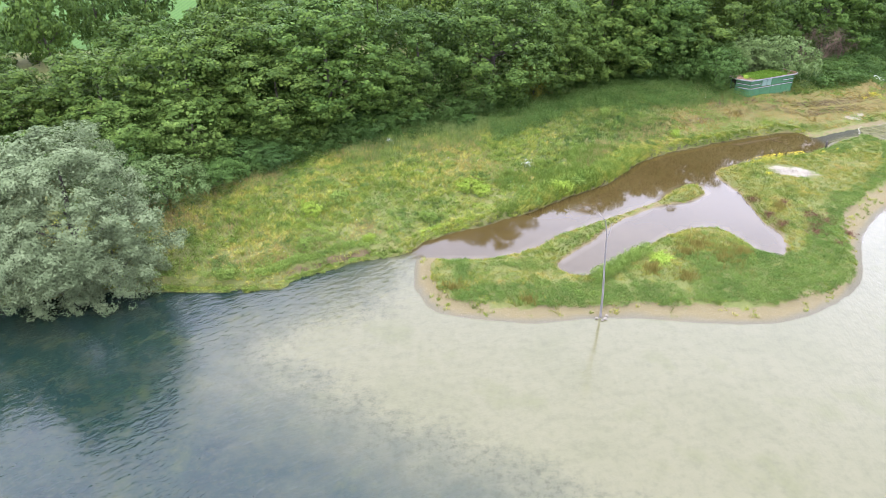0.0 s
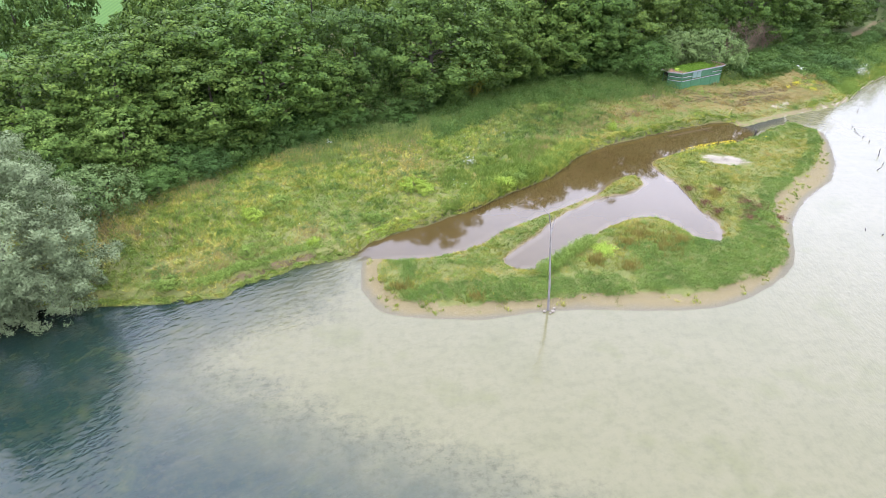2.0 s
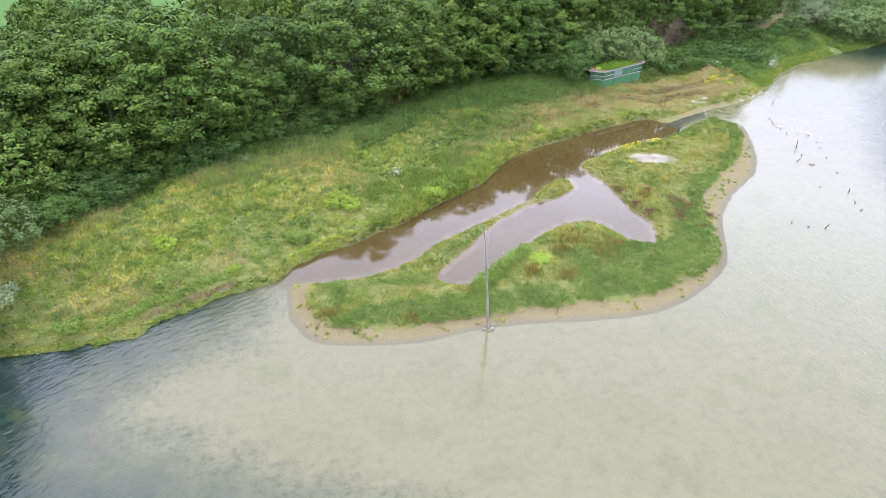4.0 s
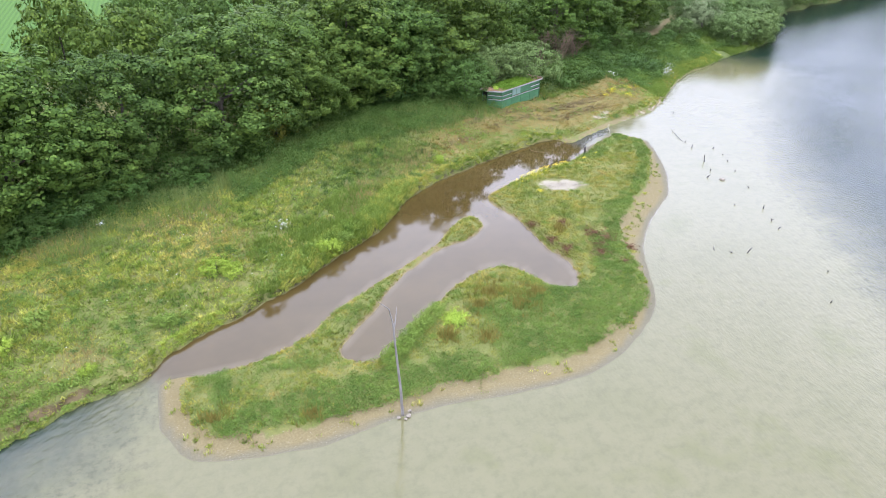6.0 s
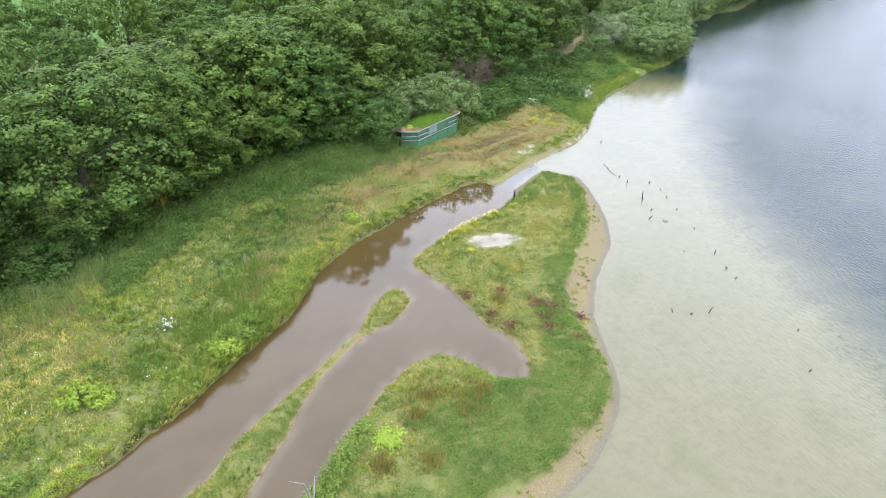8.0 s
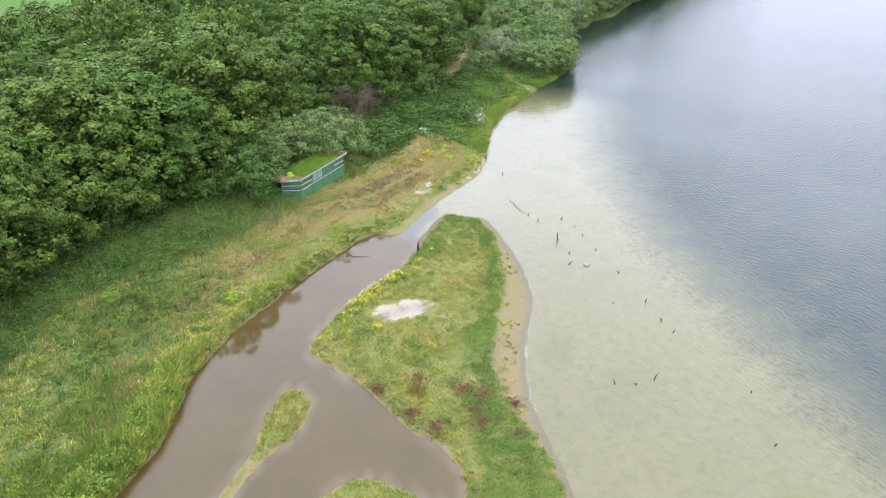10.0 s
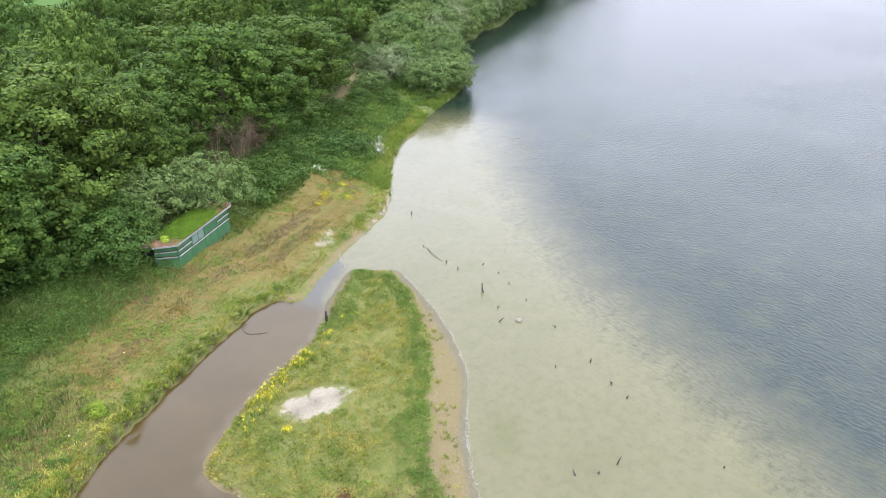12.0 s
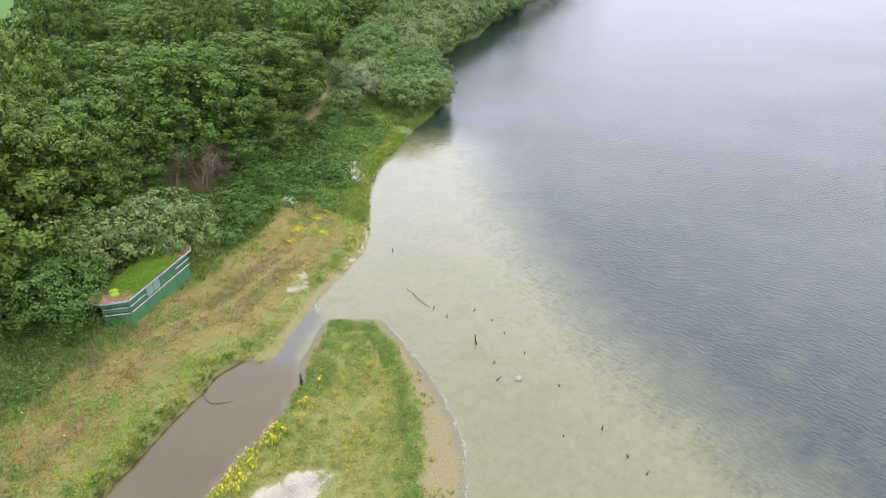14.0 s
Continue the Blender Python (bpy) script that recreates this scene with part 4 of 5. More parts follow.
def tufts(name, p, z, heights, mat, label, blades=6, width=0.05, spread=0.22, lean=0.5):
    """One sheet of grass tufts: slender bent blades round each root."""
    n, blades, width = len(p), blades * 2, width * 0.8
    m = n * blades
    root = np.repeat(np.column_stack([p, z - 0.03]), blades, 0)
    h = np.repeat(heights, blades) * rng.uniform(0.55, 1.15, m)
    a, o = rng.uniform(0, 2 * np.pi, m), rng.uniform(0, 1, m) ** 0.5 * spread
    out = np.column_stack([np.cos(a), np.sin(a), np.zeros(m)])
    base = root + out * o[:, None]
    b = rng.uniform(0, 2 * np.pi, m)
    side = np.column_stack([np.cos(b), np.sin(b), np.zeros(m)]) * (width * rng.uniform(0.6, 1.4, m))[:, None]
    tip = base + out * (h * lean * rng.uniform(0.2, 1.0, m))[:, None] + np.array((0, 0, 1.0)) * h[:, None]
    v = np.stack([base - side, base + side, tip], 1).reshape(-1, 3)
    ob = mesh_object(name, v, np.arange(3 * m).reshape(m, 3), mat)
    return tagged(ob, label, "plants", kind="stuff")


def leaves(name, p, z, heights, mat, label, each=8, size=0.14, spread=0.3, flat=0.6, long=1.5):
    """Leafy herbs: small leaves held level at several heights."""
    n = len(p) * each
    h = np.repeat(heights, each) * rng.uniform(0.15, 1.0, n)
    a, o = rng.uniform(0, 2 * np.pi, n), rng.uniform(0, 1, n) ** 0.5 * spread
    c = np.repeat(np.column_stack([p, z]), each, 0) + np.column_stack([np.cos(a) * o, np.sin(a) * o, h])
    nrm = rng.normal(size=(n, 3)) * (1 - flat) + np.array((0, 0, 1.0)) * flat
    v, f = leaf_quads(c, nrm, size, long)
    return tagged(mesh_object(name, v, f, mat), label, "plants", kind="stuff")


def wood_y(x):
    return np.interp(x, [-60, -30, -22, -19, -8, 3, 12, 18, 27, 36, 44, 52, 60, 70, 80, 92], [58, 59, 62, 66, 72.5, 77.5, 85.5, 90.5, 93, 95, 97, 99, 101, 106, 112, 124])


def is_mown(p, pl):
    return smooth(22, 34, p[:, 0]) * (1 - smooth(64, 72, p[:, 0])) * smooth(1.0, 2.5, pl.from_main) * (1 - smooth(8.5, 10.0, pl.from_main)) > rng.uniform(0.15, 0.9, len(p))


def off_track(p):
    return np.minimum(away(p, TRACK[0]), away(p, TRACK[1])) > 1.1 + 0.8 * hills(p, 0.6, 171.0)


def meadow(p, pl):
    return pl.main & (pl.from_main > np.where(p[:, 0] < -3, 0.85, 0.35)) & (p[:, 1] < wood_y(p[:, 0]) + 3)


p, z, s = sample(120000, (-34, 90, 46, 118), lambda p, pl: meadow(p, pl) & ~is_mown(p, pl) & ~((p[:, 0] > 43) & (pl.from_main < 1.5) & (p[:, 0] < 58)))
hgt = np.clip(0.20 + 0.24 * patches(p, 0.22, 1.0) + 0.10 * smooth(2, 8, s), 0.10, 0.6)
tall = patches(p, 0.16, 8.0) + rng.uniform(-0.25, 0.25, len(p))
pick = tall > 0.02
deepen = smooth(4, 20, p[:, 0]) * smooth(1.5, 5, s) + 0.25 * patches(p, 0.2, 61.0) > rng.uniform(0.1, 1.0, len(p))
tufts("deep_grass", p[deepen], z[deepen], hgt[deepen] * 1.1, GRASS_DARK, "deep green rough grass in the meadow", 5, 0.045, 0.24, 1.1)
pick, light_only = pick & ~deepen, ~pick & ~deepen
tufts("meadow_grass", p[light_only], z[light_only], hgt[light_only], GRASS, "rough yellow-green meadow grass on the bank", 5, 0.04, 0.24, 1.5)
tufts("green_grass", p[pick], z[pick], hgt[pick] * 1.15, GRASS_GREEN, "lush green grass patches in the meadow", 5, 0.045, 0.24, 1.2)
p, z, s = sample(60000, (18, 76, 70, 104), lambda p, pl: pl.main & (pl.from_main > 0.5) & (pl.from_main < 11) & (p[:, 1] < wood_y(p[:, 0]) + 1) & (patches(p, 0.3, 21.0) + rng.uniform(-0.3, 0.3, len(p)) > -0.55) & ~((p[:, 0] > 43) & (pl.from_main < 0.7)))
tufts("mown_grass", p, z, np.clip(0.09 + 0.09 * patches(p, 0.5, 71.0), 0.03, 0.2), GRASS_MOWN, "short cropped grass before the hide", 4, 0.035, 0.2, 1.8)
p, z, s = sample(30000, (20, 72, 74, 102), lambda p, pl: pl.main & (pl.from_main > 1.0) & (pl.from_main < 10) & (p[:, 1] < wood_y(p[:, 0]) + 1) & (patches(p, 0.35, 25.0) + rng.uniform(-0.15, 0.15, len(p)) > 0.2))
leaves("trampled_clover", p, z, np.full(len(p), 0.12), HERB_MID, "patches of low green clover in the cropped turf", 6, 0.085, 0.25, 0.6)
p, z, s = sample(26000, (26, 66, 74, 100), lambda p, pl: pl.main & (pl.from_main > 2.0) & (pl.from_main < 8.5) & (np.abs(patches(p, 0.22, 28.0)) < 0.10) & (p[:, 1] < wood_y(p[:, 0])))
tufts("hay_thatch", p, z, rng.uniform(0.05, 0.12, len(p)), STRAW, "grey-brown cut hay lying in streaks", 4, 0.02, 0.3, 3.0)
p, z, s = sample(26000, (30, 64, 78, 100), lambda p, pl: pl.main & (np.minimum(np.abs(pl.from_main + 0.9 * hills(p, 0.12, 41.0) - 6.4), np.abs(pl.from_main + 0.9 * hills(p, 0.12, 41.0) - 4.4)) < 0.75) & (hills(p, 0.4, 47.0) + rng.uniform(-0.3, 0.3, len(p)) > -0.1) & (p[:, 1] < wood_y(p[:, 0])))
tufts("trodden_hay", p, z, rng.uniform(0.06, 0.15, len(p)), TWIG, "brown trodden hay along the wheel tracks", 5, 0.028, 0.28, 2.4)
p, z, s = sample(90000, (-30, 60, 48, 100), lambda p, pl: meadow(p, pl) & (pl.from_main > 2.5) & (patches(p, 0.14, 31.0) + rng.uniform(-0.2, 0.2, len(p)) > 0.16) & ~is_mown(p, pl))
tufts("dry_grass", p, z, rng.uniform(0.35, 0.75, len(p)), STRAW, "straw-coloured seeding grass stems", 3, 0.022, 0.2, 0.35)
p, z, s = sample(60000, (-26, 40, 58, 98), lambda p, pl: meadow(p, pl) & (p[:, 1] + rng.uniform(-3, 3, len(p)) > wood_y(p[:, 0]) - 4.0 * (0.6 + patches(p, 0.2, 3.0))) & (p[:, 0] > -10))
tufts("reeds", p, z, rng.uniform(0.35, 0.9, len(p)) * (1 + 0.6 * patches(p, 0.4, 141.0)), REED, "tall fresh green reeds along the wood's edge", 4, 0.035, 0.3, 0.45)
p, z, s = sample(60000, (-36, 92, 52, 124), lambda p, pl: pl.main & (p[:, 1] > wood_y(p[:, 0]) - 1.6 - 2.6 * (smooth(6, 14, p[:, 0]) - smooth(36, 40, p[:, 0])) + 2.0 * patches(p, 0.3, 12.0)) & (p[:, 1] < wood_y(p[:, 0]) + 5) & (np.hypot(p[:, 0] - 44, p[:, 1] - 93) > 5))
ok = off_track(p)
p, z = p[ok], z[ok]
tall = np.clip(rng.uniform(0.5, 1.2, len(p)) * (1 + 0.9 * patches(p, 0.5, 151.0)), 0.25, 1.7)
fresh = p[:, 0] + 6 * patches(p, 0.3, 191.0) > 57
leaves("nettles", p[~fresh], z[~fresh], tall[~fresh], NETTLE, "dark green nettles under the trees", 12, 0.10, 0.3, 0.35)
leaves("shore_nettles", p[fresh], z[fresh], tall[fresh], HERB_LUSH, "fresh green nettles and brambles above the shore", 12, 0.09, 0.3, 0.4)
p, z, s = sample(26000, (6, 44, 74, 96), lambda p, pl: meadow(p, pl) & (p[:, 1] > wood_y(p[:, 0]) - 6.0 + 2.0 * patches(p, 0.25, 91.0)) & (pl.from_main > 3.0) & (patches(p, 0.3, 95.0) + rng.uniform(-0.35, 0.35, len(p)) > -0.12) & (np.hypot(p[:, 0] - 44, p[:, 1] - 93) > 4))
leaves("tall_herbs", p, z, np.clip(rng.uniform(0.5, 1.15, len(p)) * (1 + 0.8 * patches(p, 0.45, 153.0)), 0.25, 1.6), HERB_LUSH, "lush bright green herbs below the trees", 10, 0.09, 0.3, 0.38)
p, z, s = sample(16000, (62, 100, 96, 120), lambda p, pl: pl.main & (pl.from_main > 2.2) & (pl.from_main < 11) & off_track(p) & (patches(p, 0.3, 97.0) + rng.uniform(-0.3, 0.3, len(p)) > -0.05) & (blob(p, 79, 115, 3, 7, -45) < 0.5))
leaves("shore_herbs", p, z, rng.uniform(0.4, 1.0, len(p)), HERB_LUSH, "lush bright green herbs on the shore", 8, 0.13, 0.34, 0.5)
p, z, s = sample(52000, (66, 112, 88, 124), lambda p, pl: pl.main & (pl.from_main > 0.1) & (pl.from_main < 9) & off_track(p) & (patches(p, 0.25, 14.0) + rng.uniform(-0.4, 0.4, len(p)) > -0.1) & (blob(p, 79, 115, 3, 7, -45) < 0.5))
tufts("shore_reeds", p, z, np.clip(0.4 + 0.5 * patches(p, 0.3, 19.0), 0.12, 0.9), HERB_MID, "tall fresh green grass on the shore", 5, 0.045, 0.25, 1.0)


def clumps(name, count, box, want, mat, label, tall=0.35, wide=0.3, each=5, size=0.075, per=16):
    """Leafy herbs standing in separate small clumps."""
    c, z, s = sample(count, box, want)
    k = rng.uniform(0.5, 1.5, len(c))
    q = np.repeat(c, per, 0) + rng.normal(size=(len(c) * per, 2)) * np.repeat(wide * k, per)[:, None]
    pl = Quick(q)
    ok = pl.land & (pl.shore > 0.1)
    leaves(name, q[ok], pl.z[ok], (np.repeat(tall * k, per) * rng.uniform(0.6, 1.1, len(q)))[ok], mat, label, each, size, 0.16, 0.5)


open_meadow = lambda p, pl: meadow(p, pl) & ~is_mown(p, pl) & (pl.from_main > 0.8)
clumps("green_clumps", 2000, (-26, 60, 48, 96), lambda p, pl: open_meadow(p, pl) & (patches(p, 0.2, 101.0) > -0.25), HERB_MID, "fresh green clumps of herbs in the rough grass", 0.48, 0.26, 7, 0.07)
clumps("dark_clumps", 2100, (-26, 60, 48, 96), lambda p, pl: open_meadow(p, pl) & (patches(p, 0.25, 111.0) > -0.1), HERB_LUSH, "darker green leafy clumps in the rough grass", 0.42, 0.24, 7, 0.07)
clumps("lime_clumps", 700, (-26, 44, 48, 92), lambda p, pl: open_meadow(p, pl) & (patches(p, 0.2, 121.0) > 0.05), HERB_LIGHT, "lime green clumps in the meadow", 0.3, 0.25, 6, 0.06)
clumps("turf_clumps", 420, (22, 76, 74, 104), lambda p, pl: is_mown(p, pl) & pl.main & (patches(p, 0.3, 131.0) > 0.0), HERB_MID, "low green rosettes in the cropped turf", 0.12, 0.3)
clumps("island_clumps", 520, (-1, 56, 44, 82), lambda p, pl: pl.island & (pl.from_outer > beach_width(p) + 0.4) & (pl.from_inner > 0.6) & (rng.uniform(0, 1, len(p)) > 0.7 * smooth(56, 62, p[:, 1])), HERB_MID, "fresh green clumps of herbs on the island", 0.28, 0.24, 7, 0.06)
# lush bank of the channel
p, z, s = sample(120000, (-34, 46, 44, 86), lambda p, pl: pl.main & (pl.from_main > 0.0) & (pl.from_main < (0.9 - 0.1 * (p[:, 0] < -3)) + 1.2 * (smooth(7, 10, p[:, 0]) - smooth(22, 27, p[:, 0])) + 0.5 * patches(p, 0.4, 9.0)))
lush = 0.16 + 0.42 * (smooth(7, 10, p[:, 0]) - smooth(21, 26, p[:, 0])) + 0.12 * patches(p, 0.5, 2.0)
rich = (lush > 0.35) & (rng.uniform(size=len(p)) < 0.6)
leaves("bank_willowherb", p[rich], z[rich], np.clip(lush, 0.3, 0.9)[rich] * 1.3, HERB_MID, "bright green willowherb crowding the channel bank", 7, 0.075, 0.24, 0.4, 2.0)
tufts("bank_grass", p, z, np.clip(lush, 0.1, 0.8), GRASS_GREEN, "lush green grass hanging over the channel bank", 6, 0.05, 0.2, 1.1)
p, z, s = sample(20000, (6, 25, 58, 76), lambda p, pl: pl.main & (pl.from_main > 0.3) & (pl.from_main < 6) & (patches(p, 0.35, 44.0) + rng.uniform(-0.35, 0.35, len(p)) > 0.12))
tufts("willowherb", p, z, rng.uniform(0.2, 0.5, len(p)), HERB_MID, "upright green willowherb near the channel", 4, 0.06, 0.2, 0.7)
p, z, s = sample(16000, (-24, -2, 46, 56), lambda p, pl: pl.main & ((pl.from_main > 1.35) | (pl.from_main < 0.5)) & (pl.from_main > 0.1) & (pl.from_main < 2.2) & (patches(p, 0.35, 15.0) + rng.uniform(-0.35, 0.35, len(p)) > 0.0))
leaves("bank_herbs", p, z, rng.uniform(0.12, 0.38, len(p)), HERB_MID, "green herbs on the eroded bank", 8, 0.09, 0.28, 0.5)
p, z, s = sample(3400, (-1.5, 3.5, 55, 60), lambda p, pl: pl.main & (pl.from_main < 0.9) & (pl.from_main > 0.05))
leaves("yellow_green_mat", p, z, np.full(len(p), 0.04), HERB_LIGHT, "bright yellow-green mat at the water's edge", 6, 0.055, 0.2, 0.85)

# the island
p, z, s = sample(52000, (-3, 56, 43, 83), lambda p, pl: pl.island & (pl.from_inner > 0.25) & (pl.from_outer > beach_width(p) + 0.5 * patches(p, 0.5, 5.0)) & (blob(p, 39.0, 71.2, 2.7, 1.5, -20) < 0.45))
mixed = rng.uniform(size=len(p))
ring = Quick(p).from_outer - beach_width(p)
dark = (mixed < 0.8) & (ring < 2.6 + 3.0 * patches(p, 0.28, 27.0)) & (p[:, 1] < 66) & (p[:, 0] > 1.5) | (mixed < 0.75) & (p[:, 0] > 21 + 4 * patches(p, 0.3, 31.0)) & (p[:, 1] < 54 + 3 * patches(p, 0.25, 17.0)) | (mixed < 0.55) & (p[:, 0] > 41) & (ring < 1.6) | (mixed < 0.06)
leaves("herb_carpet", p[dark], z[dark], np.clip(0.22 + 0.15 * patches(p[dark], 0.5, 4.0), 0.1, 0.5), HERB, "dense dark green herb carpet on the island", 28, 0.06, 0.32, 0.5)
tufts("island_grass", p[~dark], z[~dark], np.clip(0.14 + 0.10 * patches(p[~dark], 0.4, 6.0), 0.06, 0.4), GRASS_ISLAND, "short green grass on the island", 6, 0.04, 0.22, 1.6)
q = ~dark & (patches(p, 0.5, 55.0) > 0.12 + 0.4 * smooth(56, 62, p[:, 1]))
leaves("clover_patches", p[q], z[q], np.full(q.sum(), 0.16), HERB, "patches of low clover on the island", 12, 0.055, 0.28, 0.6)
p, z, s = sample(4200, (11, 21, 47.5, 55), lambda p, pl: pl.island & (np.abs((p[:, 1] - 49.6) - (p[:, 0] - 13.5) * 0.82) < 1.1 + 0.6 * patches(p, 0.6, 3.0)) & (p[:, 0] > 13) & (p[:, 0] < 19))
leaves("inlet_willowherb", p, z, rng.uniform(0.5, 1.0, len(p)), HERB_MID, "tall fresh green willowherb beside the inlet", 9, 0.065, 0.22, 0.35, 2.2)


def spots(list_of, count, radius):
    pts = []
    for x, y, k in list_of:
        a, r = rng.uniform(0, 2 * np.pi, int(count * k)), np.abs(rng.normal(0, radius * k, int(count * k)))
        pts.append(np.column_stack([x + np.cos(a) * r, y + np.sin(a) * r]))
    pts = np.vstack(pts)
    pl = Quick(pts)
    ok = pl.land
    return pts[ok], pl.z[ok]


p, z = spots([(23.6, 54.9, 1.0), (25.3, 52.4, 1.0), (22.0, 53.4, 0.6), (27.0, 53.6, 0.6), (1.5, 47.6, 0.5), (18.4, 50.5, 0.6), (34.0, 62.5, 0.5), (21.0, 49.5, 0.6), (7.5, 46.0, 0.5)], 90, 1.1)
tufts("seeding_dock", p, z, rng.uniform(0.35, 0.75, len(p)), RUSTY, "rusty yellow seeding dock stems on the island", 4, 0.03, 0.15, 0.25)
p, z = spots([(36.6, 60.6, 1.0), (37.2, 59.4, 0.8), (35.3, 57.2, 0.8), (35.8, 58.6, 0.6), (32.2, 64.4, 0.5), (32.4, 61.0, 0.6), (32.9, 59.0, 0.6), (38.5, 57.6, 0.5), (34.8, 63.5, 0.4), (36.4, 55.2, 0.4)], 110, 0.8)
leaves("red_dock", p, z, rng.uniform(0.1, 0.3, len(p)), DOCK, "reddish brown dock patches on the island", 5, 0.085, 0.25, 0.5)
p, z = spots([(19.5, 52.5, 1.0)], 260, 0.55)
leaves("pale_cushion", p, z, np.full(len(p), 0.16), HERB_LIGHT, "pale yellow-green cushion of herbs", 8, 0.10, 0.2, 0.7)
p, z, s = sample(12000, (-3, 58, 43, 82), lambda p, pl: pl.island & (pl.from_outer > 0.55) & (pl.from_outer < 2.8) & (patches(p, 0.9, 66.0) > 0.14))
tufts("beach_tufts", p, z, rng.uniform(0.1, 0.3, len(p)), GRASS_GREEN, "scattered green tufts on the gravel beach", 7, 0.04, 0.15, 0.7)


def flowers(name, p, z, lift, mat, stem_mat, label, heads=7, size=0.06, spread=0.12):
    """Flower heads in loose clusters over thin stems."""
    n = len(p)
    a, o = rng.uniform(0, 2 * np.pi, n * heads), rng.uniform(0, spread, n * heads)
    c = np.repeat(np.column_stack([p, z + lift]), heads, 0) + np.column_stack([np.cos(a) * o, np.sin(a) * o, rng.uniform(-0.08, 0.05, n * heads)])
    v, f = leaf_quads(c, rng.normal(size=(len(c), 3)) * 0.3 + np.array((0, 0, 1.0)), size, 1.0)
    tagged(mesh_object(name, v, f, mat), label, "flowers", kind="stuff")
    tufts(name + "_stems", p, z, lift, stem_mat, "green flower stems under " + label, 4, 0.025, 0.12, 0.2)


p, z, s = sample(5200, (30, 47, 70, 80), lambda p, pl: pl.island & (pl.from_inner > 0.25) & (pl.from_inner < 1.9) & (p[:, 0] > 33) & (p[:, 0] < 42) & (patches(p, 0.6, 71.0) > -0.25))
q = rng.uniform(size=len(p)) < 0.35
flowers("ragwort", p[q], z[q], np.full(q.sum(), 0.55), YELLOW, GRASS_GREEN, "bright yellow ragwort along the island's edge", 6, 0.06, 0.16)
p, z = spots([(59.9, 94.9, 1.0), (61.6, 93.2, 0.9), (58.3, 94.0, 0.5), (63.0, 95.6, 0.6), (65.0, 96.5, 0.4), (44.8, 76.6, 0.2), (36.0, 70.5, 0.3), (47, 77.5, 0.2)], 60, 0.7)
flowers("yellow_trefoil", p, z, np.full(len(p), 0.12), YELLOW, GRASS_GREEN, "low yellow flowers in the short grass", 6, 0.06, 0.2)
p, z = spots([(62.6, 99.1, 0.8), (73.2, 100.6, 1.0), (74.4, 101.9, 1.0), (76.0, 103.5, 0.6), (9.6, 69.2, 0.5), (-5.2, 72.1, 0.35)], 42, 0.75)
flowers("hogweed", p, z, rng.uniform(0.5, 0.95, len(p)), WHITE, REED, "white flowering umbels above the grass", 6, 0.06, 0.16)
p, z, s = sample(2600, (-25, 60, 48, 96), lambda p, pl: meadow(p, pl) & (pl.from_main > 0.6) & (patches(p, 0.3, 81.0) > 0.1))
flowers("ox_eye_daisies", p, z, np.full(len(p), 0.4), WHITE, GRASS_GREEN, "scattered small white flowers in the meadow", 1, 0.085, 0.1)

p, z = spots([(39.0, 71.2, 1.0), (37.6, 71.3, 0.8), (40.4, 70.6, 0.8)], 900, 0.8)
v, f = leaf_quads(np.column_stack([p, z + 0.02]), rng.normal(size=(len(p), 3)) * 0.3 + np.array((0, 0, 1.0)), 0.05, 1.2)
tagged(mesh_object("shell_patch", v, f, STONE), "pale broken shells on the island's bare patch", "gravel", kind="stuff")

# pebbles and shells on the beaches
p, z, s = sample(22000, (-3, 58, 43, 83), lambda p, pl: pl.island & (pl.from_outer < beach_width(p)) & (pl.from_outer > 0.1) & (pl.from_inner > 0.3))
v, f = leaf_quads(np.column_stack([p, z + 0.015]), rng.normal(size=(len(p), 3)) * 0.3 + np.array((0, 0, 1.0)), 0.055, 1.2)
tagged(mesh_object("shell_gravel", v, f, STONE), "pale shell gravel on the island's beach", "gravel", kind="stuff")




def along(line, count, spread):
    """Points scattered close along a line."""
    d = np.hypot(*np.diff(line, axis=0).T)
    i = rng.choice(len(d), count, p=d / d.sum())
    return line[i] + (line[i + 1] - line[i]) * rng.uniform(size=(count, 1)) + rng.normal(size=(count, 2)) * spread


outer_half = outer_line[(outer_line[:, 0] > 39) & (outer_line[:, 1] < 79) & ((outer_line[:, 0] > 50) | (outer_line[:, 1] < 70))]
lake_side = main_line[(main_line[:, 0] > 56) & (main_line[:, 0] < 80)]
mouth = spline([(54.4, 86.3), (53.6, 85.4), (53.2, 84.4), (52.7, 83.6)])
for line, count, spread in ((outer_half, 1500, 0.08), (lake_side, 1500, 0.09), (mouth, 160, 0.07)):
    p = along(line, count, spread)
    p = p[hills(p, 0.7, 161.0) + rng.uniform(-0.3, 0.3, len(p)) > -0.05]
    z = np.maximum(Quick(p).z, 0.0) + 0.015
    v, f = leaf_quads(np.column_stack([p, z]), rng.normal(size=(len(p), 3)) * 0.25 + np.array((0, 0, 1.0)), 0.05, 1.3)
    tagged(mesh_object("shell_line", v, f, FOAM), "thin white line of shells and froth along the waterline", "shells", kind="stuff")


# ---------------------------------------------------------------- the bird hide
def part(name, bm, mat, parent, label=""):
    me = bpy.data.meshes.new(name)
    bm.to_mesh(me)
    bm.free()
    me.materials.append(mat)
    ob = new(name, me)
    ob.parent = parent
    if label:
        ob["label"] = label
    return ob


def box(bm, lo, hi, turn=None):
    m = Matrix.Translation([(a + b) / 2 for a, b in zip(lo, hi)]) @ Matrix.Diagonal([b - a for a, b in zip(lo, hi)] + [1])
    made = bmesh.ops.create_cube(bm, size=1.0, matrix=(turn @ m) if turn else m)
    return made


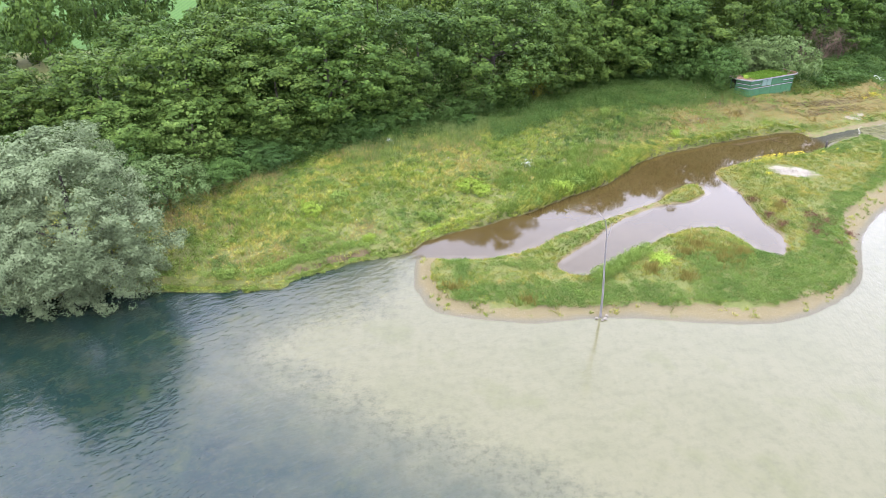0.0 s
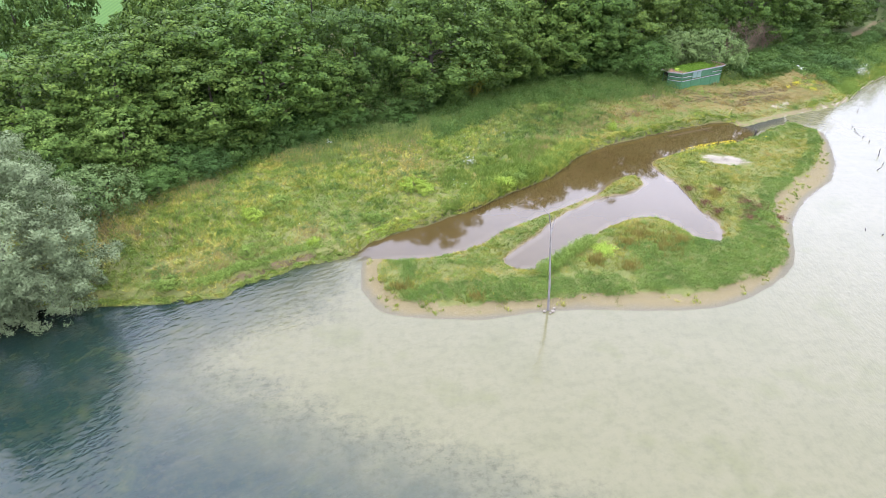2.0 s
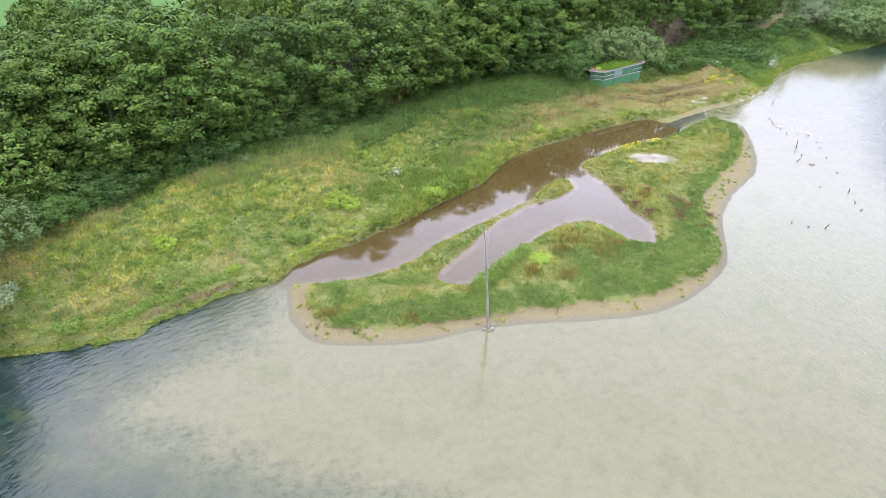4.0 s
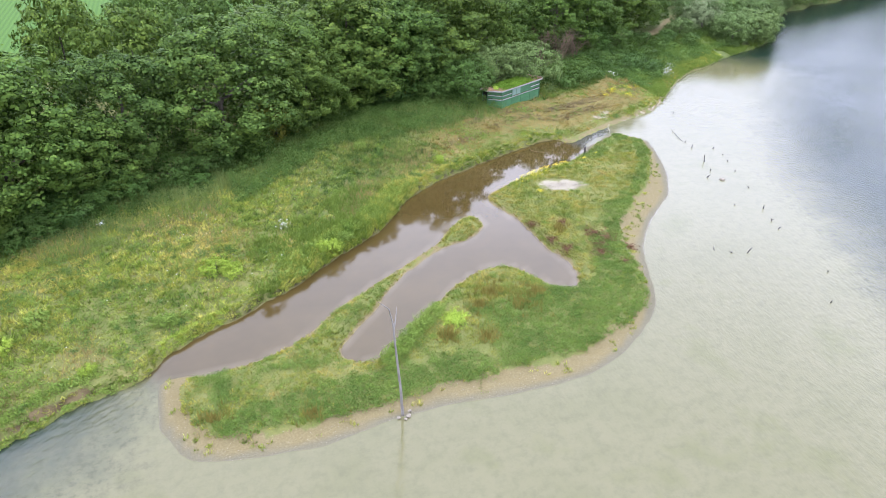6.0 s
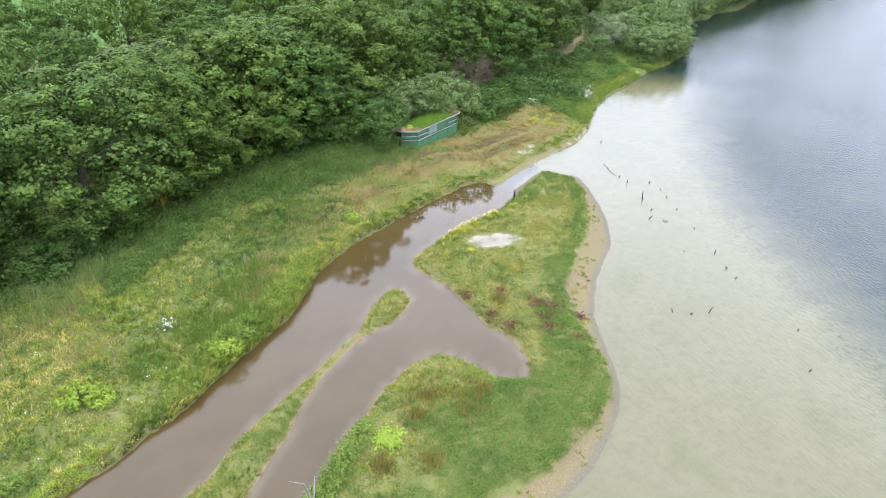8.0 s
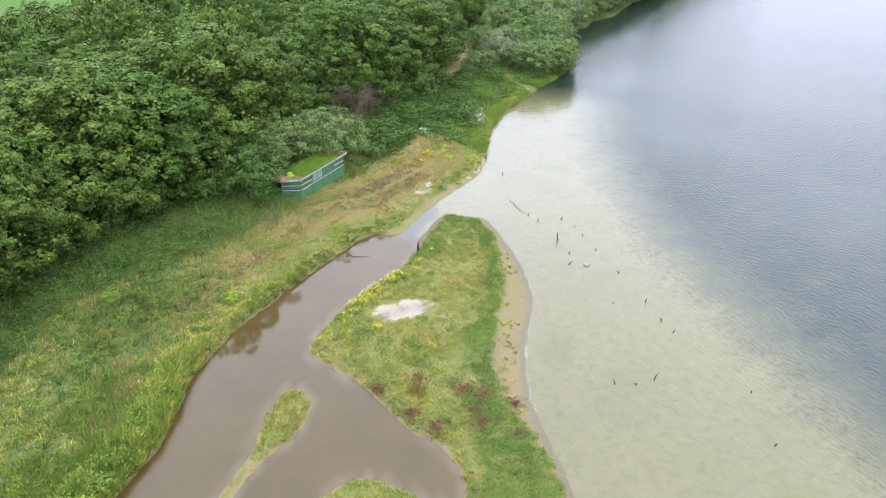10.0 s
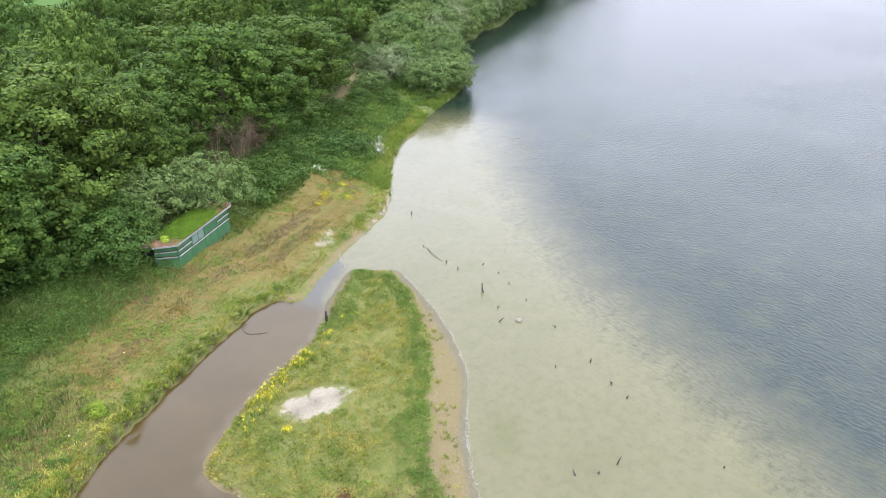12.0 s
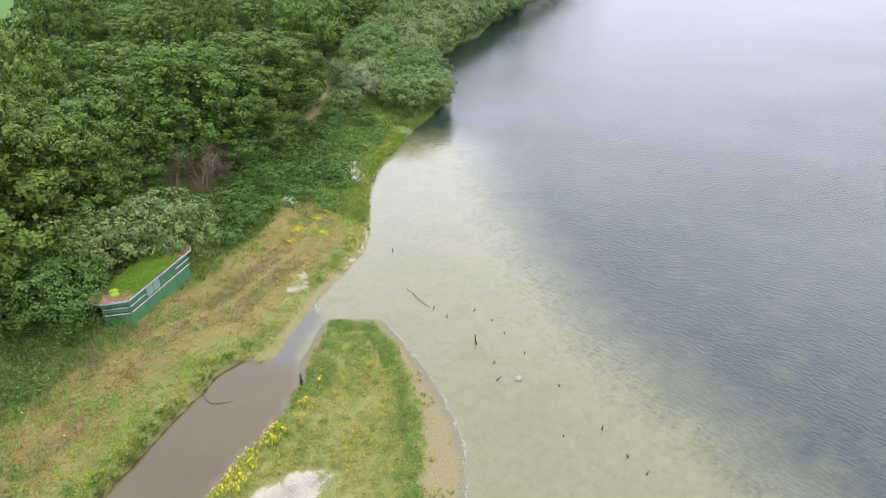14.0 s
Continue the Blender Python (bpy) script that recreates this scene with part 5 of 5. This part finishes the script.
def boxed(name, lo, hi, mat, parent, turn=None, label="", bevel=0.01):
    bm = bmesh.new()
    box(bm, lo, hi, turn)
    if bevel:
        bmesh.ops.bevel(bm, geom=bm.edges[:], offset=bevel, segments=1, affect="EDGES")
    return part(name, bm, mat, parent, label)


def prism(bm, outline, z0, z1):
    low = [bm.verts.new((x, y, z0(x, y) if callable(z0) else z0)) for x, y in outline]
    high = [bm.verts.new((x, y, z1(x, y) if callable(z1) else z1)) for x, y in outline]
    bm.faces.new(low[::-1]), bm.faces.new(high)
    for i in range(len(outline)):
        j = (i + 1) % len(outline)
        bm.faces.new((low[i], low[j], high[j], high[i]))


HIDE = new("bird_hide")
tagged(HIDE, "green painted timber bird hide with viewing slots and turf roof", "hide")
HIDE.matrix_basis = pose(41.0, 90.9, ground_z(41.2, 90.9) - 0.12, 0, 0, 23.6)
WIDE, DEEP, LONG = 1.85, 2.5, 7.4


def eaves(x):
    """Height of the wall's top: the roof rises gently along the front."""
    return 2.30 + 0.016 * max(0.0, x)


def wall_panel(turn, wide, kind, x0, x1):
    """Boards between open viewing slots, all following the eaves."""
    cuts = [(0.95, 1.11), (0.46, 0.60)] if kind == "two" else [(0.95, 1.11)]
    edges = [None] + [c for c in cuts] + [None]
    for k in range(len(edges) - 1):
        low = (lambda x: -0.15) if edges[k] is None else (lambda x, e=edges[k]: eaves(x) - e[0])
        high = (lambda x: eaves(x)) if edges[k + 1] is None else (lambda x, e=edges[k + 1]: eaves(x) - e[1])
        bm = bmesh.new()
        a, c = 0.05, wide - 0.05
        q = [bm.verts.new(turn @ Vector(v)) for v in ((a, 0, low(x0)), (c, 0, low(x1)), (c, 0.045, low(x1)), (a, 0.045, low(x0)), (a, 0, high(x0)), (c, 0, high(x1)), (c, 0.045, high(x1)), (a, 0.045, high(x0)))]
        for face in ((3, 2, 1, 0), (4, 5, 6, 7), (0, 1, 5, 4), (1, 2, 6, 5), (2, 3, 7, 6), (3, 0, 4, 7)):
            bm.faces.new([q[v] for v in face])
        part("board", bm, GREEN_PAINT, HIDE)
    for top, foot in cuts:
        bm = bmesh.new()
        q = [bm.verts.new(turn @ Vector(v)) for v in ((0.05, -0.09, eaves(x0) - foot + 0.003), (wide - 0.05, -0.09, eaves(x1) - foot + 0.003), (wide - 0.05, 0.04, eaves(x1) - foot + 0.003), (0.05, 0.04, eaves(x0) - foot + 0.003),
                                                      (0.05, -0.09, eaves(x0) - foot + 0.05), (wide - 0.05, -0.09, eaves(x1) - foot + 0.05), (wide - 0.05, 0.04, eaves(x1) - foot + 0.05), (0.05, 0.04, eaves(x0) - foot + 0.05))]
        for face in ((3, 2, 1, 0), (4, 5, 6, 7), (0, 1, 5, 4), (1, 2, 6, 5), (2, 3, 7, 6), (3, 0, 4, 7)):
            bm.faces.new([q[v] for v in face])
        part("slot_sill", bm, GREY_BOARD, HIDE, "grey timber ledge under a viewing slot")
    boxed("post", (-0.05, -0.035, -0.2), (0.048, 0.06, eaves(x0) + 0.0), GREEN_PAINT, HIDE, turn)


for i, kind in enumerate(("two", "low", "low", "two")):
    wall_panel(Matrix.Translation((i * WIDE, 0, 0)), WIDE, kind, i * WIDE, (i + 1) * WIDE)
boxed("post", (LONG, -0.035, -0.1), (LONG + 0.09, 0.06, eaves(LONG)), GREEN_PAINT, HIDE)
wall_panel(pose(-0.95, 1.6, 0, 0, 0, -59.3), 1.86, "two", 0.0, 0.0)
boxed("side_wall", (LONG + 0.003, 0.07, 0.0), (LONG + 0.05, DEEP, eaves(LONG) - 0.1), GREEN_PAINT, HIDE)
boxed("back_wall", (-1.0, DEEP, 0.0), (LONG + 0.05, DEEP + 0.05, eaves(LONG) - 0.2), GREEN_PAINT, HIDE)
# added dark sheet, so the slots show painted shade behind them
boxed("shade_lining", (-0.9, DEEP - 0.06, 0.02), (LONG - 0.02, DEEP - 0.02, eaves(LONG) - 0.25), UNLIT_INSIDE, HIDE)
boxed("floorboards", (0.06, 0.07, 0.0), (LONG - 0.05, DEEP - 0.1, 0.06), UNLIT_INSIDE, HIDE)
for x in (WIDE + 0.08, WIDE + 0.90):
    boxed("shutter", (x, -0.055, eaves(x + 0.4) - 0.93), (x + 0.76, -0.012, eaves(x + 0.4) - 0.12), SHUTTER, HIDE, None, "pale green weathered shutter panel")
ROOF = [(-0.16, -0.14), (LONG + 0.35, -0.16), (LONG + 0.85, 0.25), (LONG + 0.55, DEEP + 0.25), (-1.2, DEEP + 0.25), (-1.2, 1.5)]


def roof_z(x, y):
    return eaves(x) + 0.004 - 0.03 * y


bm = bmesh.new()
prism(bm, ROOF, lambda x, y: roof_z(x, y), lambda x, y: roof_z(x, y) + 0.08)
part("roof", bm, GREY_BOARD, HIDE, "flat grey roof deck")
for i in range(len(ROOF)):
    a, c = Vector((*ROOF[i], 0)), Vector((*ROOF[(i + 1) % len(ROOF)], 0))
    a.z, c.z = roof_z(a.x, a.y) - 0.02, roof_z(c.x, c.y) - 0.02
    n, lift = Vector((c.y - a.y, a.x - c.x, 0)).normalized() * 0.035, Vector((0, 0, 0.15))
    bm = bmesh.new()
    q = [bm.verts.new(v) for v in (a, c, c + n, a + n, a + lift, c + lift, c + n + lift, a + n + lift)]
    for face in ((0, 1, 2, 3), (7, 6, 5, 4), (0, 4, 5, 1), (1, 5, 6, 2), (2, 6, 7, 3), (3, 7, 4, 0)):
        bm.faces.new([q[k] for k in face])
    bmesh.ops.recalc_face_normals(bm, faces=bm.faces)
    part("fascia", bm, GREY_BOARD, HIDE, "grey weathered fascia board")
inner = [(x * 0.985 + 0.05, y * 0.95 + 0.04) for x, y in ROOF]
bm = bmesh.new()
prism(bm, inner, lambda x, y: roof_z(x, y) + 0.084, lambda x, y: roof_z(x, y) + 0.13)
part("roof_soil", bm, SEDUM, HIDE, "rusty dried sedum and soil on the roof")
u = np.column_stack([rng.uniform(-0.3, 7.2, 3600), rng.uniform(-0.12, DEEP + 0.15, 3600)])
thin = np.minimum(smooth(0.3, 1.7, u[:, 0] + 0.9 * hills(u, 1.1, 3.0)), 1 - smooth(5.2, 6.6, u[:, 0] + 0.9 * hills(u, 1.3, 5.0)))
u = u[thin > rng.uniform(-0.12, 1, len(u))]
turf = leaves("roof_turf", u, np.array([roof_z(x, y) + 0.15 for x, y in u]), np.full(len(u), 0.13), HERB_ROOF, "bright green turf", 9, 0.065, 0.13, 0.55)
turf.parent = HIDE
for key in ("category", "kind"):
    del turf[key]
for x, y, r in ((0.55, 1.6, 0.42), (0.15, 1.25, 0.34)):
    v, f = ball((x, y, roof_z(x, y) + 0.16), r, 10, 6, 0.35)
    mesh_object("moss_cushion", v, clean(f), HERB_LIGHT, HIDE)["label"] = "yellow-green moss cushion"


# ---------------------------------------------------------------- dead wood
def limb(name, points, radii, mat, parent=None, seg=7):
    v, f = tube(points, radii, seg)
    return mesh_object(name, v, clean(f), mat, parent, True)


snag = new("dead_tree")
snag.matrix_basis = pose(12.85, 44.4, 0.05)
tagged(snag, "tall bare grey dead tree standing at the water's edge", "dead tree")
limb("trunk", [(0, 0, -0.5), (-0.1, -0.05, 2.2), (-0.3, -0.15, 4.6), (-0.5, -0.25, 7.4), (-0.75, -0.4, 8.6), (-1.45, -0.8, 9.5)], [0.11, 0.085, 0.07, 0.05, 0.032, 0.01], DEADWOOD, snag)
limb("branch", [(-0.46, -0.23, 6.9), (-0.25, 0.0, 7.5), (-0.1, 0.2, 8.2)], [0.05, 0.035, 0.012], DEADWOOD, snag)
for i, (x, y, r) in enumerate([(0.3, -0.3, 0.16), (-0.35, -0.25, 0.13), (0.05, -0.5, 0.11), (0.5, 0.1, 0.12)]):
    v, f = ball((0, 0, 0), r, 8, 6, 0.7)
    v = v * (1 + 0.12 * rng.normal(size=(len(v), 1)))
    ob = mesh_object("stone", v, clean(f), STONE, None, True)
    ob.matrix_basis = pose(12.85 + x, 44.4 + y, max(ground_z(12.85 + x, 44.4 + y), 0) + r * 0.4, 0, 0, i * 40)
    tagged(ob, "rounded pale stone at the dead tree's foot", "stone")

post = new("wooden_post")
post.matrix_basis = pose(46.0, 78.3, ground_z(46.0, 78.3) - 0.05, 2, -3, 0)
tagged(post, "short dark weathered wooden post at the pond's edge", "post")
limb("shaft", [(0, 0, -0.3), (0.01, 0, 0.5), (0.0, 0.01, 1.05)], [0.13, 0.12, 0.10], WETWOOD, post, 9)
limb("splinter", [(0.05, 0.0, 1.0), (0.07, 0.01, 1.18)], [0.04, 0.01], WETWOOD, post, 5)

STICKS = [(64.7, 86.9, 0.7, 5), (60.4, 81.1, 0.5, 10), (59.6, 77.6, 0.6, -15), (59.4, 76.0, 0.75, 3), (61.6, 74.9, 0.5, 30), (61.4, 72.9, 0.35, 0), (58.2, 72.2, 1.5, -14), (58.0, 71.9, 0.7, 12), (60.6, 71.1, 0.35, 20),
          (56.9, 69.5, 0.5, -5), (55.4, 68.2, 0.7, 40), (59.4, 68.4, 0.4, 5), (57.8, 64.4, 0.35, 10), (53.6, 61.6, 0.3, 5), (55.8, 60.0, 0.85, 15), (54.6, 57.5, 0.5, -30), (48.1, 53.4, 0.8, 35), (45.6, 54.8, 0.4, 60),
          (46.7, 53.9, 0.35, -20), (52.3, 48.4, 0.35, 10), (48.8, 44.7, 0.5, 15), (54.0, 56.0, 0.4, 25)]
for i, (x, y, h, lean) in enumerate(STICKS):
    bed = ground_z(x, y)
    root = new("dead_stick")
    root.matrix_basis = pose(x, y, bed - 0.02, 0, 0, i * 67)
    tagged(root, "short dark dead stick standing in shallow water", "stick", "sticks in the shallows")
    h *= 0.62
    k, up = math.tan(radians(lean)), h - bed
    limb("stem", [(0, 0, -0.1), (0, 0, -bed), (k * h * 0.5, 0.03, -bed + h * 0.55), (k * h, 0.0, up)], [0.05, 0.05, 0.04, 0.02], WETWOOD, root, 6)
    if i % 3 == 0:
        limb("side_twig", [(k * h * 0.5, 0.03, -bed + h * 0.5), (k * h * 0.5 + 0.2, 0.12, -bed + h * 0.8)], [0.025, 0.008], WETWOOD, root, 5)

drift = new("driftwood_branch")
drift.matrix_basis = pose(60.3, 80.9, 0.0)
tagged(drift, "thin bent branch lying in the shallows", "branch")
limb("stem", [(0, 0, -0.25), (0.1, -0.3, 0.08), (-0.4, -1.3, 0.10), (-0.6, -2.2, 0.07), (-0.7, -3.1, -0.05)], [0.032, 0.03, 0.026, 0.02, 0.01], WETWOOD, drift)
sunk = new("sunken_branch")
sunk.matrix_basis = pose(40.8, 82.5, 0.0)
tagged(sunk, "thin dark branch floating in the brown pond", "branch")
limb("stem", [(0.3, 0.5, 0.0), (0, -0.5, 0.03), (0.05, -1.0, 0.04), (0.6, -1.5, 0.04), (1.2, -1.9, 0.03)], [0.012, 0.02, 0.024, 0.02, 0.01], WETWOOD, sunk)
rock = mesh_object("rock", *(lambda q: (q[0] * (1 + 0.1 * rng.normal(size=(len(q[0]), 1))), clean(q[1])))(ball((0, 0, 0), 0.28, 9, 6, 0.7)), STONE, None, True)
rock.matrix_basis = pose(56.6, 67.1, 0.02)
tagged(rock, "small pale rock breaking the shallow water", "rock")


def dead_bush(x, y, seed, height, spread):
    r = np.random.default_rng(seed)
    root = new("dead_bush")
    root.matrix_basis = pose(x, y, ground_z(x, y) - 0.05)
    tagged(root, "dead brown leafless bush at the wood's edge", "bush")
    stems, twigs = [], []
    for i in range(11):
        a = r.uniform(0, 2 * np.pi)
        e = np.array((math.cos(a) * spread * r.uniform(0.3, 0.9), math.sin(a) * spread * r.uniform(0.3, 0.9), height * r.uniform(0.65, 1.0)))
        mid = e * 0.5 + r.normal(size=3) * 0.3
        stems.append(tube([(0, 0, 0), mid, e], [0.06, 0.035, 0.01], 5))
        for j in range(40):
            s = r.uniform(0.35, 1.0)
            b = mid * (1 - s) * 2 * 0.5 + e * s if s > 0.5 else mid * s * 2
            t = b + r.normal(size=3) * spread * 0.24 + np.array((0, 0, 0.25))
            twigs.append(tube([b, (b + t) / 2 + r.normal(size=3) * 0.08, t], [0.014, 0.010, 0.004], 3))
    v, f = join(stems)
    mesh_object("stem", v, clean(f), TWIG, root)
    v, f = join(twigs)
    tagged(mesh_object("twig", v, clean(f), TWIG, root), kind="stuff")


dead_bush(57.4, 106.2, 1, 5.2, 2.6)
dead_bush(60.6, 107.2, 2, 4.4, 2.8)
dead_bush(55.0, 107.6, 3, 5.6, 1.6)

# pale stones along the eroded bank
for i, (x, y, r) in enumerate([(-21.4, 47.0, 0.2), (-20.3, 47.05, 0.16), (-19.0, 46.9, 0.12), (-15.8, 46.75, 0.2), (-12.2, 48.0, 0.15), (-17.6, 47.1, 0.13)]):
    v, f = ball((0, 0, 0), r, 8, 6, 0.7)
    v = v * (1 + 0.12 * rng.normal(size=(len(v), 1)))
    ob = mesh_object("stone", v, clean(f), STONE if i % 2 == 0 else WETWOOD, None, True)
    ob.matrix_basis = pose(x, y, ground_z(x, y) + r * 0.25, 0, 0, i * 50)
    tagged(ob, "stone at the foot of the eroded bank", "stone")
